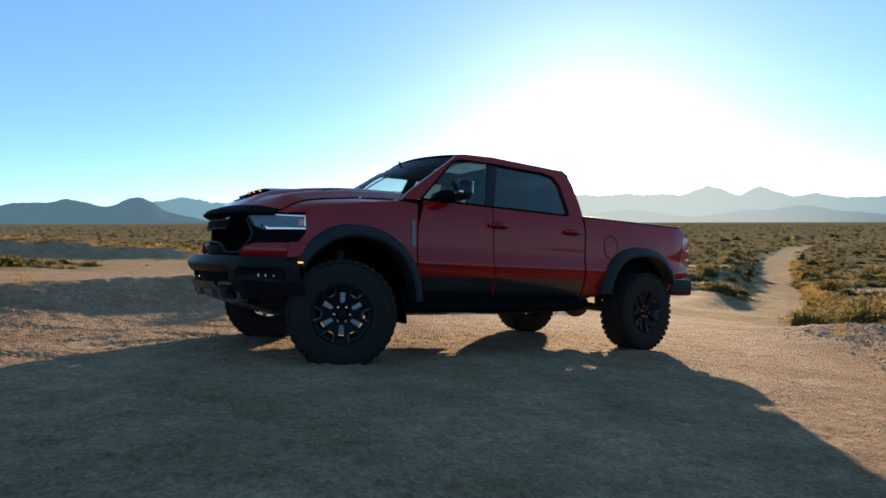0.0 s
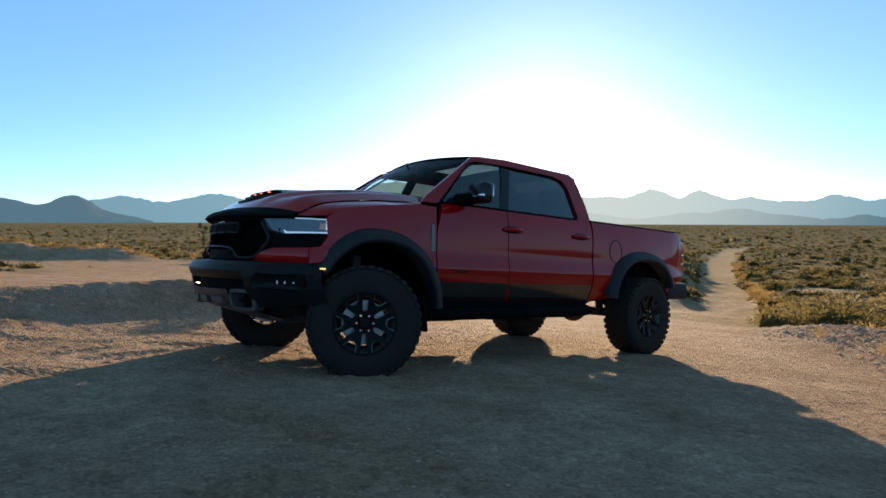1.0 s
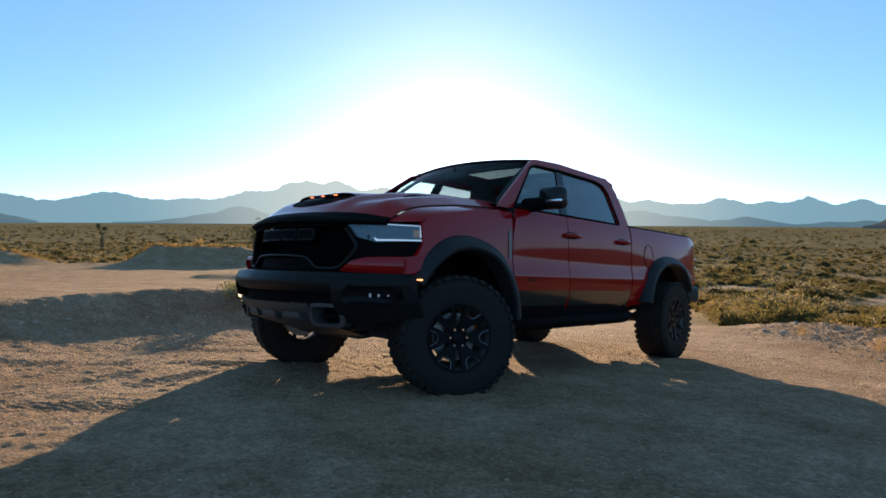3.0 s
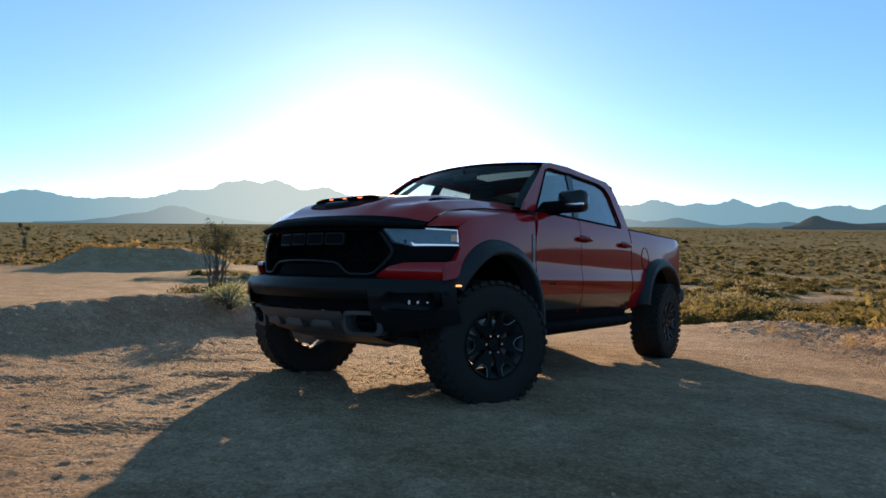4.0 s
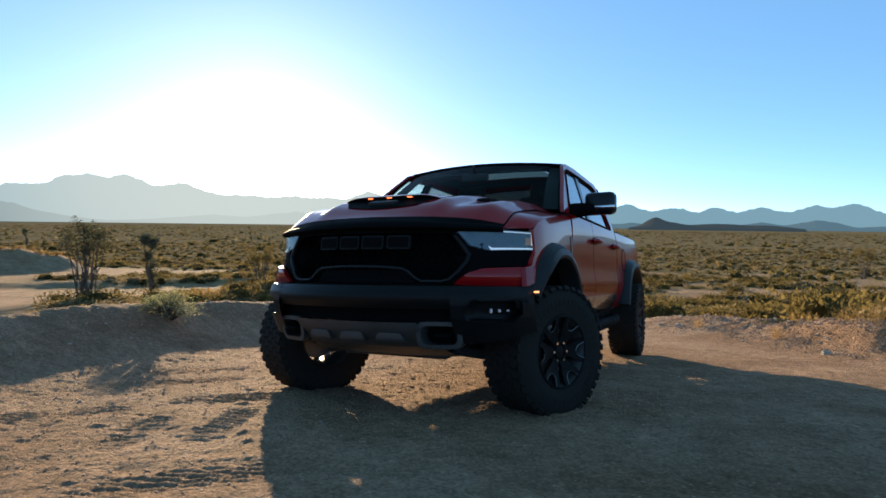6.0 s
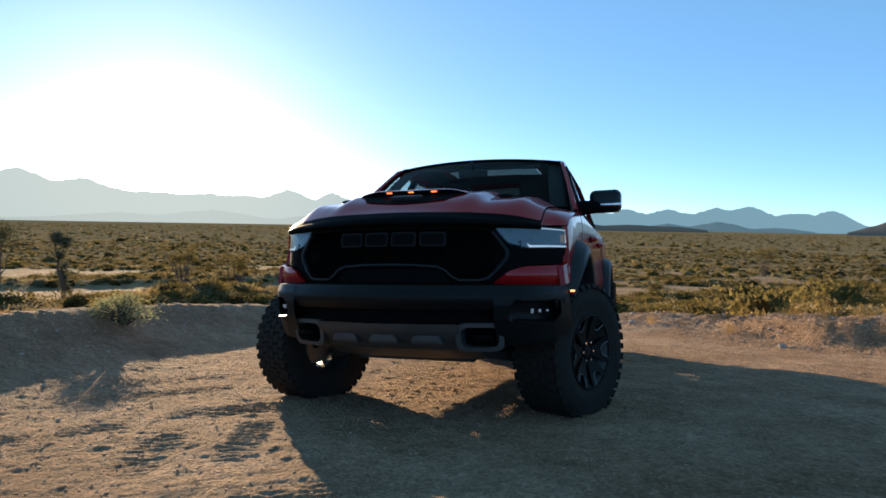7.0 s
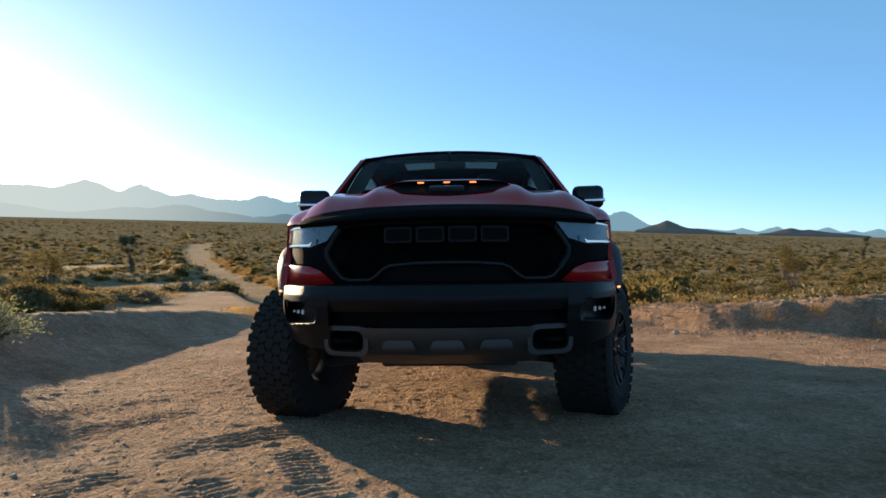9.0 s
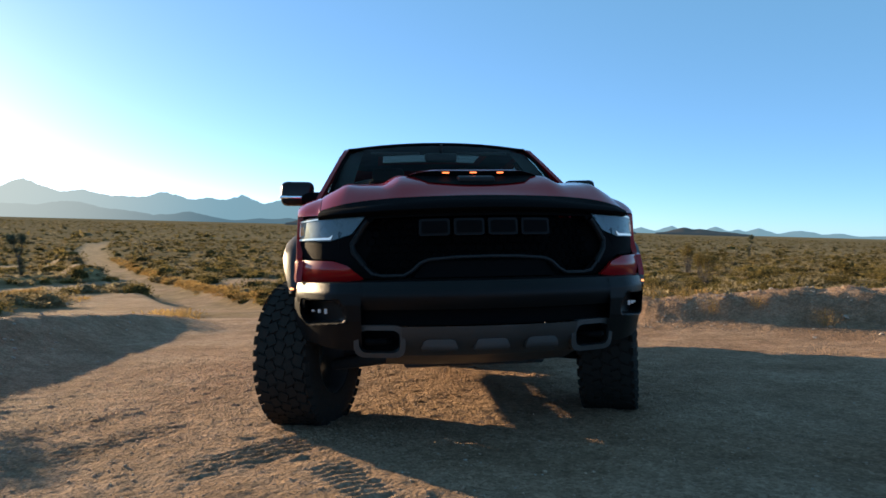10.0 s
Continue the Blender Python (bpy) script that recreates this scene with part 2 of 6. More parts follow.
BERM_SOUTH = [(16, -5.0, 0.4), (8, -3.2, 0.3), (5.5, -2.95, 0.30), (4.2, -3.3, 0.35), (3.0, -3.7, 0.43), (1.5, -4.15, 0.51), (0.2, -4.5, 0.51), (-1.0, -4.66, 0.49), (-2.7, -4.72, 0.44), (-3.8, -4.55, 0.37), (-5.2, -4.4, 0.30), (-7.4, -4.2, 0.06)]
BERM_WEST = [(-8.0, -0.4, 0.05), (-6.7, 1.2, 0.24), (-5.1, 3.0, 0.31), (-3.4, 4.0, 0.37), (-1.9, 6.1, 0.50), (-0.2, 8.9, 0.53), (3, 14, 0.48)]
GRASS_BERM = [(-20, -13.3, 0.05), (-18.9, -13.0, 0.4), (-14, -11.9, 0.42), (-9, -11.1, 0.42), (-5, -10.6, 0.25), (-1, -10.5, 0.06), (12, -11, 0.05)]
BANK_A = [(30, -62, 1.6), (8, -62, 1.7), (-8, -64, 1.5), (-12, -62, 0.2)]
BANK_B = [(-17, -61, 0.3), (-20, -60, 2.1), (-27, -57, 2.2), (-31, -56, 1.6), (-33, -55, 0.2)]
TRACK = [(-6, -2.0, 2.2), (-9, -2.6, 2.0), (-14, -4.4, 1.7), (-22, -8.0, 1.6), (-34, -14.0, 1.7), (-46, -20.4, 1.9), (-62, -28.6, 2.1), (-81, -38.4, 2.2), (-112, -52.5, 2.4), (-140, -63, 2.4), (-158, -64, 2.0), (-172, -58, 0.8)]
SIDE_ROAD = [(-14, -5.5, 2.2), (-18.5, -9.5, 3.0), (-20.5, -13, 3.4), (-19, -17, 3.2), (-12, -19.5, 3), (-5, -19.5, 4), (-3, -22, 7), (-7, -32, 9), (-12, -44, 8)]
CROSS_ROAD = [(-35, -14.8, 2.2), (-29, -17.5, 3.6), (-21, -22, 4.0), (-10, -27, 4.0)]
SIDE_BANK = [(-41, -18.0, 0.1), (-37.5, -20, 0.5), (-31, -22.8, 0.5), (-22, -27.6, 0.45), (-12, -32, 0.3)]
TRACK_BANK = [(-35, -18.0, 0.1), (-42, -22.2, 0.9), (-60, -31.6, 0.9), (-80, -42.2, 0.8), (-90, -47, 0.1)]
CLEARING = [(16, -15, 5), (4, -18, 6), (-5, -24, 8)]
TREADS = [([(2.38, -0.95, 0), (2.65, -1.21, 0.4), (2.94, -1.42, 0.7), (3.23, -1.56, 1.0), (3.5, -1.68, 1.3), (4.1, -2.0, 2.0)], 0.15), ([(2.85, -0.75, 0), (3.10, -0.63, 0.3), (3.45, -0.47, 0.7)], 0.10),
          ([(3.30, -1.0, 0), (3.75, -0.75, 0.5)], 0.12), ([(4.7, -0.7, 0), (4.34, -0.42, 0.4), (3.96, -0.02, 0.9), (3.6, 0.30, 1.4)], 0.14), ([(1.05, -1.92, 0), (1.9, -2.42, 0.99)], 0.15), ([(0.2, 4.4, 0), (1.4, 5.4, 1.56)], 0.15),
          ([(1.9, -1.75, 0), (2.6, -2.2, 0.8)], 0.14), ([(3.35, -1.25, 0), (4.0, -1.45, 0.7)], 0.14)]
BACK_STRIP = [(14, -8.2, 2.4), (0, -7.8, 2.3), (-7.5, -7.4, 2.2), (-13, -8.0, 2.4)]
BANK_FOOT = [(34, -55, 11), (8, -54, 11), (-8, -56, 11), (-13, -56, 7), (-20, -53, 9), (-30, -50, 9)]
RUTS = [(-60, -17, 0.6), (-52, 12, 0.6), (-46, 30, 0.6), (-40, 52, 0.6)]


def base_land(x, y):
    s = -(0.0791 * x + 0.0400 * y) / 0.08864
    low = -1.0637 - 3.5 * (1 - np.exp(-np.maximum(s - 12, 0) * 0.08864 / 3.5))
    high = 0.798 + 0.4 * (1 - np.exp(np.minimum(s + 9, 0) * 0.08864 / 0.4))
    return np.where(s > 12, low, np.where(s < -9, high, -0.08864 * s))


def land(x, y):
    """Height of the ground."""
    x, y = np.asarray(x, float), np.asarray(y, float)
    z = base_land(x, y) + 0.025 + 0.011 * np.clip(x, -3, 4)
    for line, front, rough in ((BERM_SOUTH, 0.72, 0.08), (BERM_WEST, 0.95, 0.22), (GRASS_BERM, 0.8, 0.3)):
        d, hgt = along(x, y, line)
        d = d * (1 + 0.5 * rough * fbm(x * 0.9, y * 0.9, 3, 5))
        if line is BERM_SOUTH:
            crest = np.interp(x, [p[0] for p in line[::-1]], [p[1] for p in line[::-1]])
            d = np.where(y < crest, d * 1.9, d)
        hump = 1.1 * np.exp(-1.2 * (d / front) ** 1.55) if line is not BERM_WEST else lerp(np.exp(-(d / front) ** 2 * 1.2), 1 / (1 + np.exp((d - 0.45) / 0.06)) + 0.14 * np.exp(-(d / 1.05) ** 4), np.clip((x + 5.2) / 1.6, 0, 1))
        z = z + hgt * hump * (1 + rough * 0.5 * fbm(x * 1.6, y * 1.6, 3, 9)) + rough * 0.22 * hump * fbm(x * 3.6, y * 3.6, 4, 31) * (hgt > 0.1)
        if line is BERM_WEST:
            z = z + 0.045 * hump * fbm(x * 4.5, y * 4.5, 2, 33) * (hgt > 0.1)
    for line, w in ((BANK_A, 2.6), (BANK_B, 2.4), (SIDE_BANK, 1.2), (TRACK_BANK, 1.1)):
        d, hgt = along(x, y, line)
        d = d * (1 + 0.25 * fbm(x * 0.25, y * 0.25, 3, 6))
        z = z + hgt * np.exp(-(d / w) ** 2) * (1 + 0.25 * fbm(x * 0.5, y * 0.5, 3, 8))
    d, w = along(x, y, TRACK)
    z = z - (0.10 + 0.42 * np.clip((-12 - x) / 8, 0, 1) * np.exp(-np.maximum(0, -95 - x) / 30)) * np.exp(-(d / (w * 1.15)) ** 6) * (x < -6.5)
    r = np.hypot(x - 2, y)
    scrub = np.clip((r - 11) / 12, 0, 1)
    z = z + scrub * 0.10 * fbm(x * 0.45, y * 0.45, 4, 2) * np.exp(-(r / 900) ** 2)
    # the yard: low waves, clods and wheel ruts
    near = np.exp(-(r / 16) ** 2)
    z = z + near * (0.016 * fbm(x * 0.9, y * 0.9, 3, 3) + 0.007 * fbm(x * 4.0, y * 4.0, 3, 4) + 0.005 * fbm(x * 9, y * 9, 2, 14) + 0.0085 * fbm(x * 17, y * 17, 2, 15) + 0.024 * np.maximum(fbm(x * 13, y * 13, 2, 12), 0) ** 2)
    # tread prints pressed into the loose dirt
    for k, (line, half) in enumerate(TREADS):
        d, s = along(x, y, line)
        across = x * 0.42 - y * 0.91
        wave = np.sin((x * 0.906 + y * 0.423) * math.tau / 0.058 + 2.4 * np.sign(np.sin(across * math.tau / 0.16)) + 0.9 * vnoise(x * 7, y * 7, 40 + k)) + 0.5 * np.minimum(0, np.cos(across * math.tau / 0.08) + 0.6)
        worn = np.clip((0.95 if k == 0 else 0.6) + 1.3 * fbm(x * 2.1, y * 2.1, 3, 50 + k), 0, 1)
        z = z + worn * np.exp(-(d / half) ** 6) * ((0.0095 if k == 0 else 0.005) * np.clip(wave * 1.5, -1, 1) - 0.004)
    return z


def open_soil(x, y):
    """1 where the ground is bare packed dirt, 0 where scrub grows."""
    x, y = np.asarray(x, float), np.asarray(y, float)
    wob = 1 + 0.25 * fbm(x * 0.3, y * 0.3, 3, 21)
    # the yard lies between the two berms
    d1, _ = along(x, y, BERM_SOUTH)
    d2, _ = along(x, y, BERM_WEST)
    inside = ((y > -5.6 + 0.1 * np.minimum(x, 0)) & (0.80 * (x + 6.7) - 0.64 * (y - 1.2) > -0.3) & (x > -9.5)).astype(float)
    yard = np.maximum(inside, np.maximum(np.exp(-(d1 / 1.5) ** 4), np.exp(-(d2 / 1.1) ** 4)))
    best = np.maximum(yard, 0.75 * np.clip((fbm(x * 0.16, y * 0.22, 3, 77) - 0.14) * 5, 0, 1) * (np.hypot(x, y) < 70))
    for line, full in ((TRACK, 0.42), (SIDE_ROAD, 0.85), (CROSS_ROAD, 0.75), (CLEARING, 1.0), (BACK_STRIP, 0.8), (BANK_FOOT, 0.85), (RUTS, 0.7)):
        d, w = along(x, y, line)
        best = np.maximum(best, full * np.exp(-(d * wob / w) ** 6))
    return best


def ground_material():
    m = bpy.data.materials.new("desert_ground")
    m.use_nodes = True
    nt = m.node_tree
    p = nt.nodes["Principled BSDF"]
    p.inputs["Roughness"].default_value = 0.95
    tc = nt.nodes.new("ShaderNodeTexCoord")

    def tex(scale, detail=5, rough=0.55):
        n = nt.nodes.new("ShaderNodeTexNoise")
        n.inputs["Scale"].default_value, n.inputs["Detail"].default_value, n.inputs["Roughness"].default_value = scale, detail, rough
        nt.links.new(tc.outputs["Object"], n.inputs["Vector"])
        return n.outputs[0]

    def ramp(fac, a, b, lo=0.3, hi=0.7):
        r = nt.nodes.new("ShaderNodeValToRGB")
        r.color_ramp.elements[0].position, r.color_ramp.elements[1].position = lo, hi
        r.color_ramp.elements[0].color, r.color_ramp.elements[1].color = (*a, 1), (*b, 1)
        nt.links.new(fac, r.inputs[0])
        return r.outputs[0]

    def mixed(fac, a, b, kind="MIX"):
        x = nt.nodes.new("ShaderNodeMix")
        x.data_type, x.blend_type = "RGBA", kind
        if isinstance(fac, float):
            x.inputs[0].default_value = fac
        else:
            nt.links.new(fac, x.inputs[0])
        nt.links.new(a, x.inputs[6])
        nt.links.new(b, x.inputs[7])
        return x.outputs[2]
    dirt = ramp(tex(0.9), (0.375, 0.235, 0.152), (0.51, 0.35, 0.242), 0.34, 0.66)
    fine = ramp(tex(48, 8, 0.8), (0.52, 0.50, 0.48), (1.0, 0.99, 0.97), 0.30, 0.64)
    dirt = mixed(0.85, dirt, fine, "MULTIPLY")
    dirt = mixed(0.8, dirt, ramp(tex(9, 6, 0.7), (0.76, 0.75, 0.73), (1.08, 1.08, 1.08), 0.36, 0.62), "MULTIPLY")
    dirt = mixed(0.8, dirt, ramp(tex(2.7, 4, 0.6), (0.80, 0.79, 0.77), (1.08, 1.08, 1.08), 0.38, 0.60), "MULTIPLY")
    for size, low, high in ((26, 0.84, 1.10), (70, 0.72, 1.18)):
        grain = nt.nodes.new("ShaderNodeTexVoronoi")
        grain.inputs["Scale"].default_value = size
        nt.links.new(tc.outputs["Object"], grain.inputs["Vector"])
        bw = nt.nodes.new("ShaderNodeRGBToBW")
        nt.links.new(grain.outputs["Color"], bw.inputs[0])
        dirt = mixed(0.8, dirt, ramp(bw.outputs[0], (low, low, low * 0.98), (high, high, high), 0.2, 0.8), "MULTIPLY")
    soil = ramp(tex(0.12), (0.200, 0.148, 0.082), (0.32, 0.240, 0.135))
    soil = mixed(0.8, soil, ramp(tex(1.6), (0.35, 0.36, 0.32), (1.25, 1.2, 1.1)), "MULTIPLY")
    at = nt.nodes.new("ShaderNodeAttribute")
    at.attribute_name = "open_soil"
    nt.links.new(mixed(at.outputs["Fac"], soil, dirt), p.inputs["Base Color"])
    gloss = nt.nodes.new("ShaderNodeMath")
    gloss.operation = "MULTIPLY"
    gloss.inputs[1].default_value = 0.06
    nt.links.new(at.outputs["Fac"], gloss.inputs[0])
    nt.links.new(gloss.outputs[0], p.inputs["Specular IOR Level"])
    pebble = nt.nodes.new("ShaderNodeTexVoronoi")
    pebble.inputs["Scale"].default_value = 46
    nt.links.new(tc.outputs["Object"], pebble.inputs["Vector"])
    add = nt.nodes.new("ShaderNodeMath")
    add.operation = "MULTIPLY_ADD"
    add.inputs[1].default_value = -0.8
    nt.links.new(pebble.outputs["Distance"], add.inputs[0])
    nt.links.new(tex(26, 8, 0.8), add.inputs[2])
    b = nt.nodes.new("ShaderNodeBump")
    b.inputs["Strength"].default_value, b.inputs["Distance"].default_value = 1.0, 0.026
    nt.links.new(add.outputs[0], b.inputs["Height"])
    nt.links.new(b.outputs[0], p.inputs["Normal"])
    return m


def big_mesh(name, co, faces, material, attr=None, smooth=True):
    """A mesh object from numpy vertices and equal-sided faces."""
    me = bpy.data.meshes.new(name)
    n = faces.shape[1]
    me.vertices.add(len(co))
    me.vertices.foreach_set("co", np.ascontiguousarray(co, dtype=np.float32).ravel())
    me.loops.add(faces.size)
    me.loops.foreach_set("vertex_index", np.ascontiguousarray(faces, dtype=np.int32).ravel())
    me.polygons.add(len(faces))
    me.polygons.foreach_set("loop_start", np.arange(0, faces.size, n, dtype=np.int32))
    me.update(calc_edges=True)
    if smooth:
        me.polygons.foreach_set("use_smooth", np.ones(len(faces), dtype=bool))
    if attr is not None:
        key, values = attr
        me.attributes.new(key, "FLOAT", "POINT").data.foreach_set("value", np.ascontiguousarray(values, dtype=np.float32))
    me.materials.append(material)
    me.validate()
    return new(name, me)


def build_ground():
    nth = 840
    rad = [0.0]
    while rad[-1] < 4900:
        r = rad[-1]
        rad.append(r + (0.017 if r < 4.2 else 0.017 + (r - 4.2) * 0.019))
    rad = np.array(rad[1:])
    th = np.linspace(0, math.tau, nth, endpoint=False)
    rr, tt = np.meshgrid(rad, th, indexing="ij")
    x, y = 2.6 + rr * np.cos(tt), 0.6 + rr * np.sin(tt)
    co = np.stack([x, y, land(x, y)], -1).reshape(-1, 3)
    i, j = np.meshgrid(np.arange(len(rad) - 1), np.arange(nth), indexing="ij")
    k = (j + 1) % nth
    faces = np.stack([i * nth + j, (i + 1) * nth + j, (i + 1) * nth + k, i * nth + k], -1).reshape(-1, 4)
    # close the middle
    mid = len(co)
    co = np.vstack([co, [[2.6, 0.6, float(land(2.6, 0.6))]]])
    j = np.arange(0, nth, 2)
    cap = np.stack([np.full_like(j, mid), j, (j + 1) % nth, (j + 2) % nth], -1)
    faces = np.vstack([faces, cap])
    ob = big_mesh("ground", co, faces, ground_material(), ("open_soil", open_soil(co[:, 0], co[:, 1])))
    return tagged(ob, "pinkish tan packed dirt yard running into dry scrubland plain", "ground", kind="structure")


build_ground()


# ---- distant ranges ----
def range_material(name, rock, painted_haze, amount):
    """Far rock with desert haze painted in: emission mixed over the rock, paler and stronger towards the sun."""
    m = bpy.data.materials.new(name)
    m.use_nodes = True
    nt = m.node_tree
    nt.nodes.clear()
    out, mix = nt.nodes.new("ShaderNodeOutputMaterial"), nt.nodes.new("ShaderNodeMixShader")
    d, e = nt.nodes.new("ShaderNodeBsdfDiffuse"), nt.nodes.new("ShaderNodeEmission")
    n = nt.nodes.new("ShaderNodeTexNoise")
    n.inputs["Scale"].default_value, n.inputs["Detail"].default_value = 0.012, 6
    geo = nt.nodes.new("ShaderNodeNewGeometry")
    nt.links.new(geo.outputs["Position"], n.inputs["Vector"])
    r = nt.nodes.new("ShaderNodeValToRGB")
    r.color_ramp.elements[0].color = (*[c * 0.6 for c in rock], 1)
    r.color_ramp.elements[1].color = (*rock, 1)
    nt.links.new(n.outputs[0], r.inputs[0])
    nt.links.new(r.outputs[0], d.inputs["Color"])
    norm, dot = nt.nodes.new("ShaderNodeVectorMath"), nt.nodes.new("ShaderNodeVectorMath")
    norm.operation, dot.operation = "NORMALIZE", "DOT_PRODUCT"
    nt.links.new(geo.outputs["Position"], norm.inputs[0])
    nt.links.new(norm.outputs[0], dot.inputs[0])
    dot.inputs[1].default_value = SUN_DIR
    # sunward brightening of the haze, put into the emission colour
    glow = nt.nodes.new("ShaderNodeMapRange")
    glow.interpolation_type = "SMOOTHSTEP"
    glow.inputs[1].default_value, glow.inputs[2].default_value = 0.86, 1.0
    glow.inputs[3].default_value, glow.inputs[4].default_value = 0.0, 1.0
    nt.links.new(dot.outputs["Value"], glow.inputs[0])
    haze_colour = nt.nodes.new("ShaderNodeMix")
    haze_colour.data_type = "RGBA"
    nt.links.new(glow.outputs[0], haze_colour.inputs[0])
    haze_colour.inputs[6].default_value = (*painted_haze, 1)
    haze_colour.inputs[7].default_value = (0.21, 0.235, 0.225, 1)
    nt.links.new(haze_colour.outputs[2], e.inputs["Color"])
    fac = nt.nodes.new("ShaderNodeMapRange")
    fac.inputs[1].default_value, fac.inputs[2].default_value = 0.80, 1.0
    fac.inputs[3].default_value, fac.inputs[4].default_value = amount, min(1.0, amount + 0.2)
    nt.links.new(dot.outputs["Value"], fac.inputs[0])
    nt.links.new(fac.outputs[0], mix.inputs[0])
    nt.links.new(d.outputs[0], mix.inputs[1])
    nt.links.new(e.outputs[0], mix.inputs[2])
    nt.links.new(mix.outputs[0], out.inputs["Surface"])
    return m


def mountain_range(label, dist, depth, az0, az1, peaks, material, jag, seed, taper=1.5):
    """A belt of ridges. peaks: bearing, rise in degrees, width in degrees."""
    na, nd = int(abs(az1 - az0) * 7), 18
    az = np.linspace(az0, az1, na)
    warp = az + 0.5 * fbm(az * 0.5, az * 0 + seed, 3, seed + 1)
    rise = sum((h * np.exp(-(np.abs(warp - a) / (1.8 * w)) ** 1.55)) ** 7 for a, h, w in peaks) ** (1 / 7)
    rise = rise * np.clip(np.minimum(np.abs(az - az0), np.abs(az - az1)) / taper, 0, 1) ** 0.7
    t = np.linspace(0, 1, nd)
    A, T = np.meshgrid(az, t, indexing="ij")
    R = np.repeat(rise[:, None], nd, 1)
    prof = np.where(T < 0.55, (T / 0.55) ** 1.35, 1 - (np.maximum(T - 0.55, 0) / 0.45) ** 1.5)
    rough = fbm(A * 0.9 + seed, T * 4 + seed, 5, seed) * 0.5 + 0.5 * fbm(A * 2.6, T * 7, 4, seed + 3)
    elev = R * prof * (1 + 0.35 * rough * (1 - prof)) + jag * (0.6 * fbm(A * 0.8 + seed, T * 1.5, 6, seed + 7) + 0.5 * fbm(A * 3.1, T * 2, 3, seed + 8)) * np.minimum(R, 1.2) * prof ** 2
    dd = dist + (T - 0.55) * depth
    x, y = dd * np.cos(np.radians(A)), dd * np.sin(np.radians(A))
    z = 1.4 + (dist + (T - 0.55) * depth) * np.tan(np.radians(np.maximum(elev, 0))) - 7 * (T < 0.02) - 7 * (elev <= 0)
    co = np.stack([x, y, z], -1).reshape(-1, 3)
    i, j = np.meshgrid(np.arange(na - 1), np.arange(nd - 1), indexing="ij")
    faces = np.stack([i * nd + j, (i + 1) * nd + j, (i + 1) * nd + j + 1, i * nd + j + 1], -1).reshape(-1, 4)
    ob = big_mesh("mountain_range", co, faces, material)
    return tagged(ob, label, "mountains", kind="structure")


# rock colour, painted haze glow and its share, least on the near hills
FAR_HAZED_ROCK = range_material("far_hazed_rock", (0.16, 0.14, 0.13), (0.085, 0.150, 0.185), 0.75)
MID_HAZED_ROCK = range_material("mid_hazed_rock", (0.15, 0.13, 0.12), (0.045, 0.082, 0.105), 0.65)
NEAR_HAZED_ROCK = range_material("near_hazed_rock", (0.12, 0.10, 0.085), (0.02, 0.03, 0.037), 0.5)
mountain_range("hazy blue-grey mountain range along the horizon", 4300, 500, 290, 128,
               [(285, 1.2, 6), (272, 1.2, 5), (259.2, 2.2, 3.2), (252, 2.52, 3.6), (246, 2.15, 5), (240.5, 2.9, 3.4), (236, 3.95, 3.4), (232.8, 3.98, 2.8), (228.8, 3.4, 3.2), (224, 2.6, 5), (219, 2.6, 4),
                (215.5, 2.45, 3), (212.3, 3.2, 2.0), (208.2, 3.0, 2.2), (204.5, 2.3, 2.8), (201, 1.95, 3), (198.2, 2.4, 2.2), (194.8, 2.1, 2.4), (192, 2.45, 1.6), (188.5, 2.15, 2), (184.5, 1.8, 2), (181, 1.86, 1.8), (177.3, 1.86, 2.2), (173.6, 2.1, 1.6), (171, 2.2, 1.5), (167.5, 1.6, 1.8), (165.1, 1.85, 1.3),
                (158, 0.3, 1.5), (155.2, 0.42, 0.6), (152.7, 0.60, 0.55), (149, 0.64, 0.6), (147.4, 0.45, 0.5), (145.8, 0.57, 0.6), (142.8, 0.46, 0.8), (140.3, 0.30, 0.7), (137, 0.15, 1.5)], FAR_HAZED_ROCK, 0.2, 4)
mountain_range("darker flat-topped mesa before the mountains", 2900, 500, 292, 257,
               [(284, 1.5, 6), (271, 1.6, 2.4), (268, 1.95, 2.4), (263.3, 2.2, 1.7), (260.5, 0.7, 2)], MID_HAZED_ROCK, 0.10, 11)
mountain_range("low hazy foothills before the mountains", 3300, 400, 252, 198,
               [(241.6, 1.5, 2.0), (237.5, 0.4, 1.4), (245, 0.7, 1.4), (226, 0.7, 3), (219, 1.1, 3), (209, 1.0, 2.5), (205.3, 1.35, 2.2), (202, 0.8, 2)], MID_HAZED_ROCK, 0.12, 23)
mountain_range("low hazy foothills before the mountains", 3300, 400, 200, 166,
               [(196.5, 0.75, 1.4), (199, 0.5, 1), (190, 0.35, 1.2), (188, 0.45, 1), (177.5, 0.55, 1.5), (173.4, 0.8, 1.2), (169, 0.3, 1.5)], MID_HAZED_ROCK, 0.12, 25)
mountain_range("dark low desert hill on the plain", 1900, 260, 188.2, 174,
               [(185.7, 0.95, 0.8), (184.4, 0.5, 1.0), (180.5, 0.42, 2.6), (177, 0.3, 1.6)], NEAR_HAZED_ROCK, 0.06, 31)
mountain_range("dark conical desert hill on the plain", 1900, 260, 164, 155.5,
               [(161.1, 1.02, 0.75), (162.2, 0.5, 0.9), (158.7, 0.32, 0.8), (160, 0.4, 1)], NEAR_HAZED_ROCK, 0.05, 37)
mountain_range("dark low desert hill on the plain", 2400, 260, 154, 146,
               [(151.3, 0.52, 0.7), (150, 0.42, 0.8), (148.6, 0.2, 1)], NEAR_HAZED_ROCK, 0.05, 41)


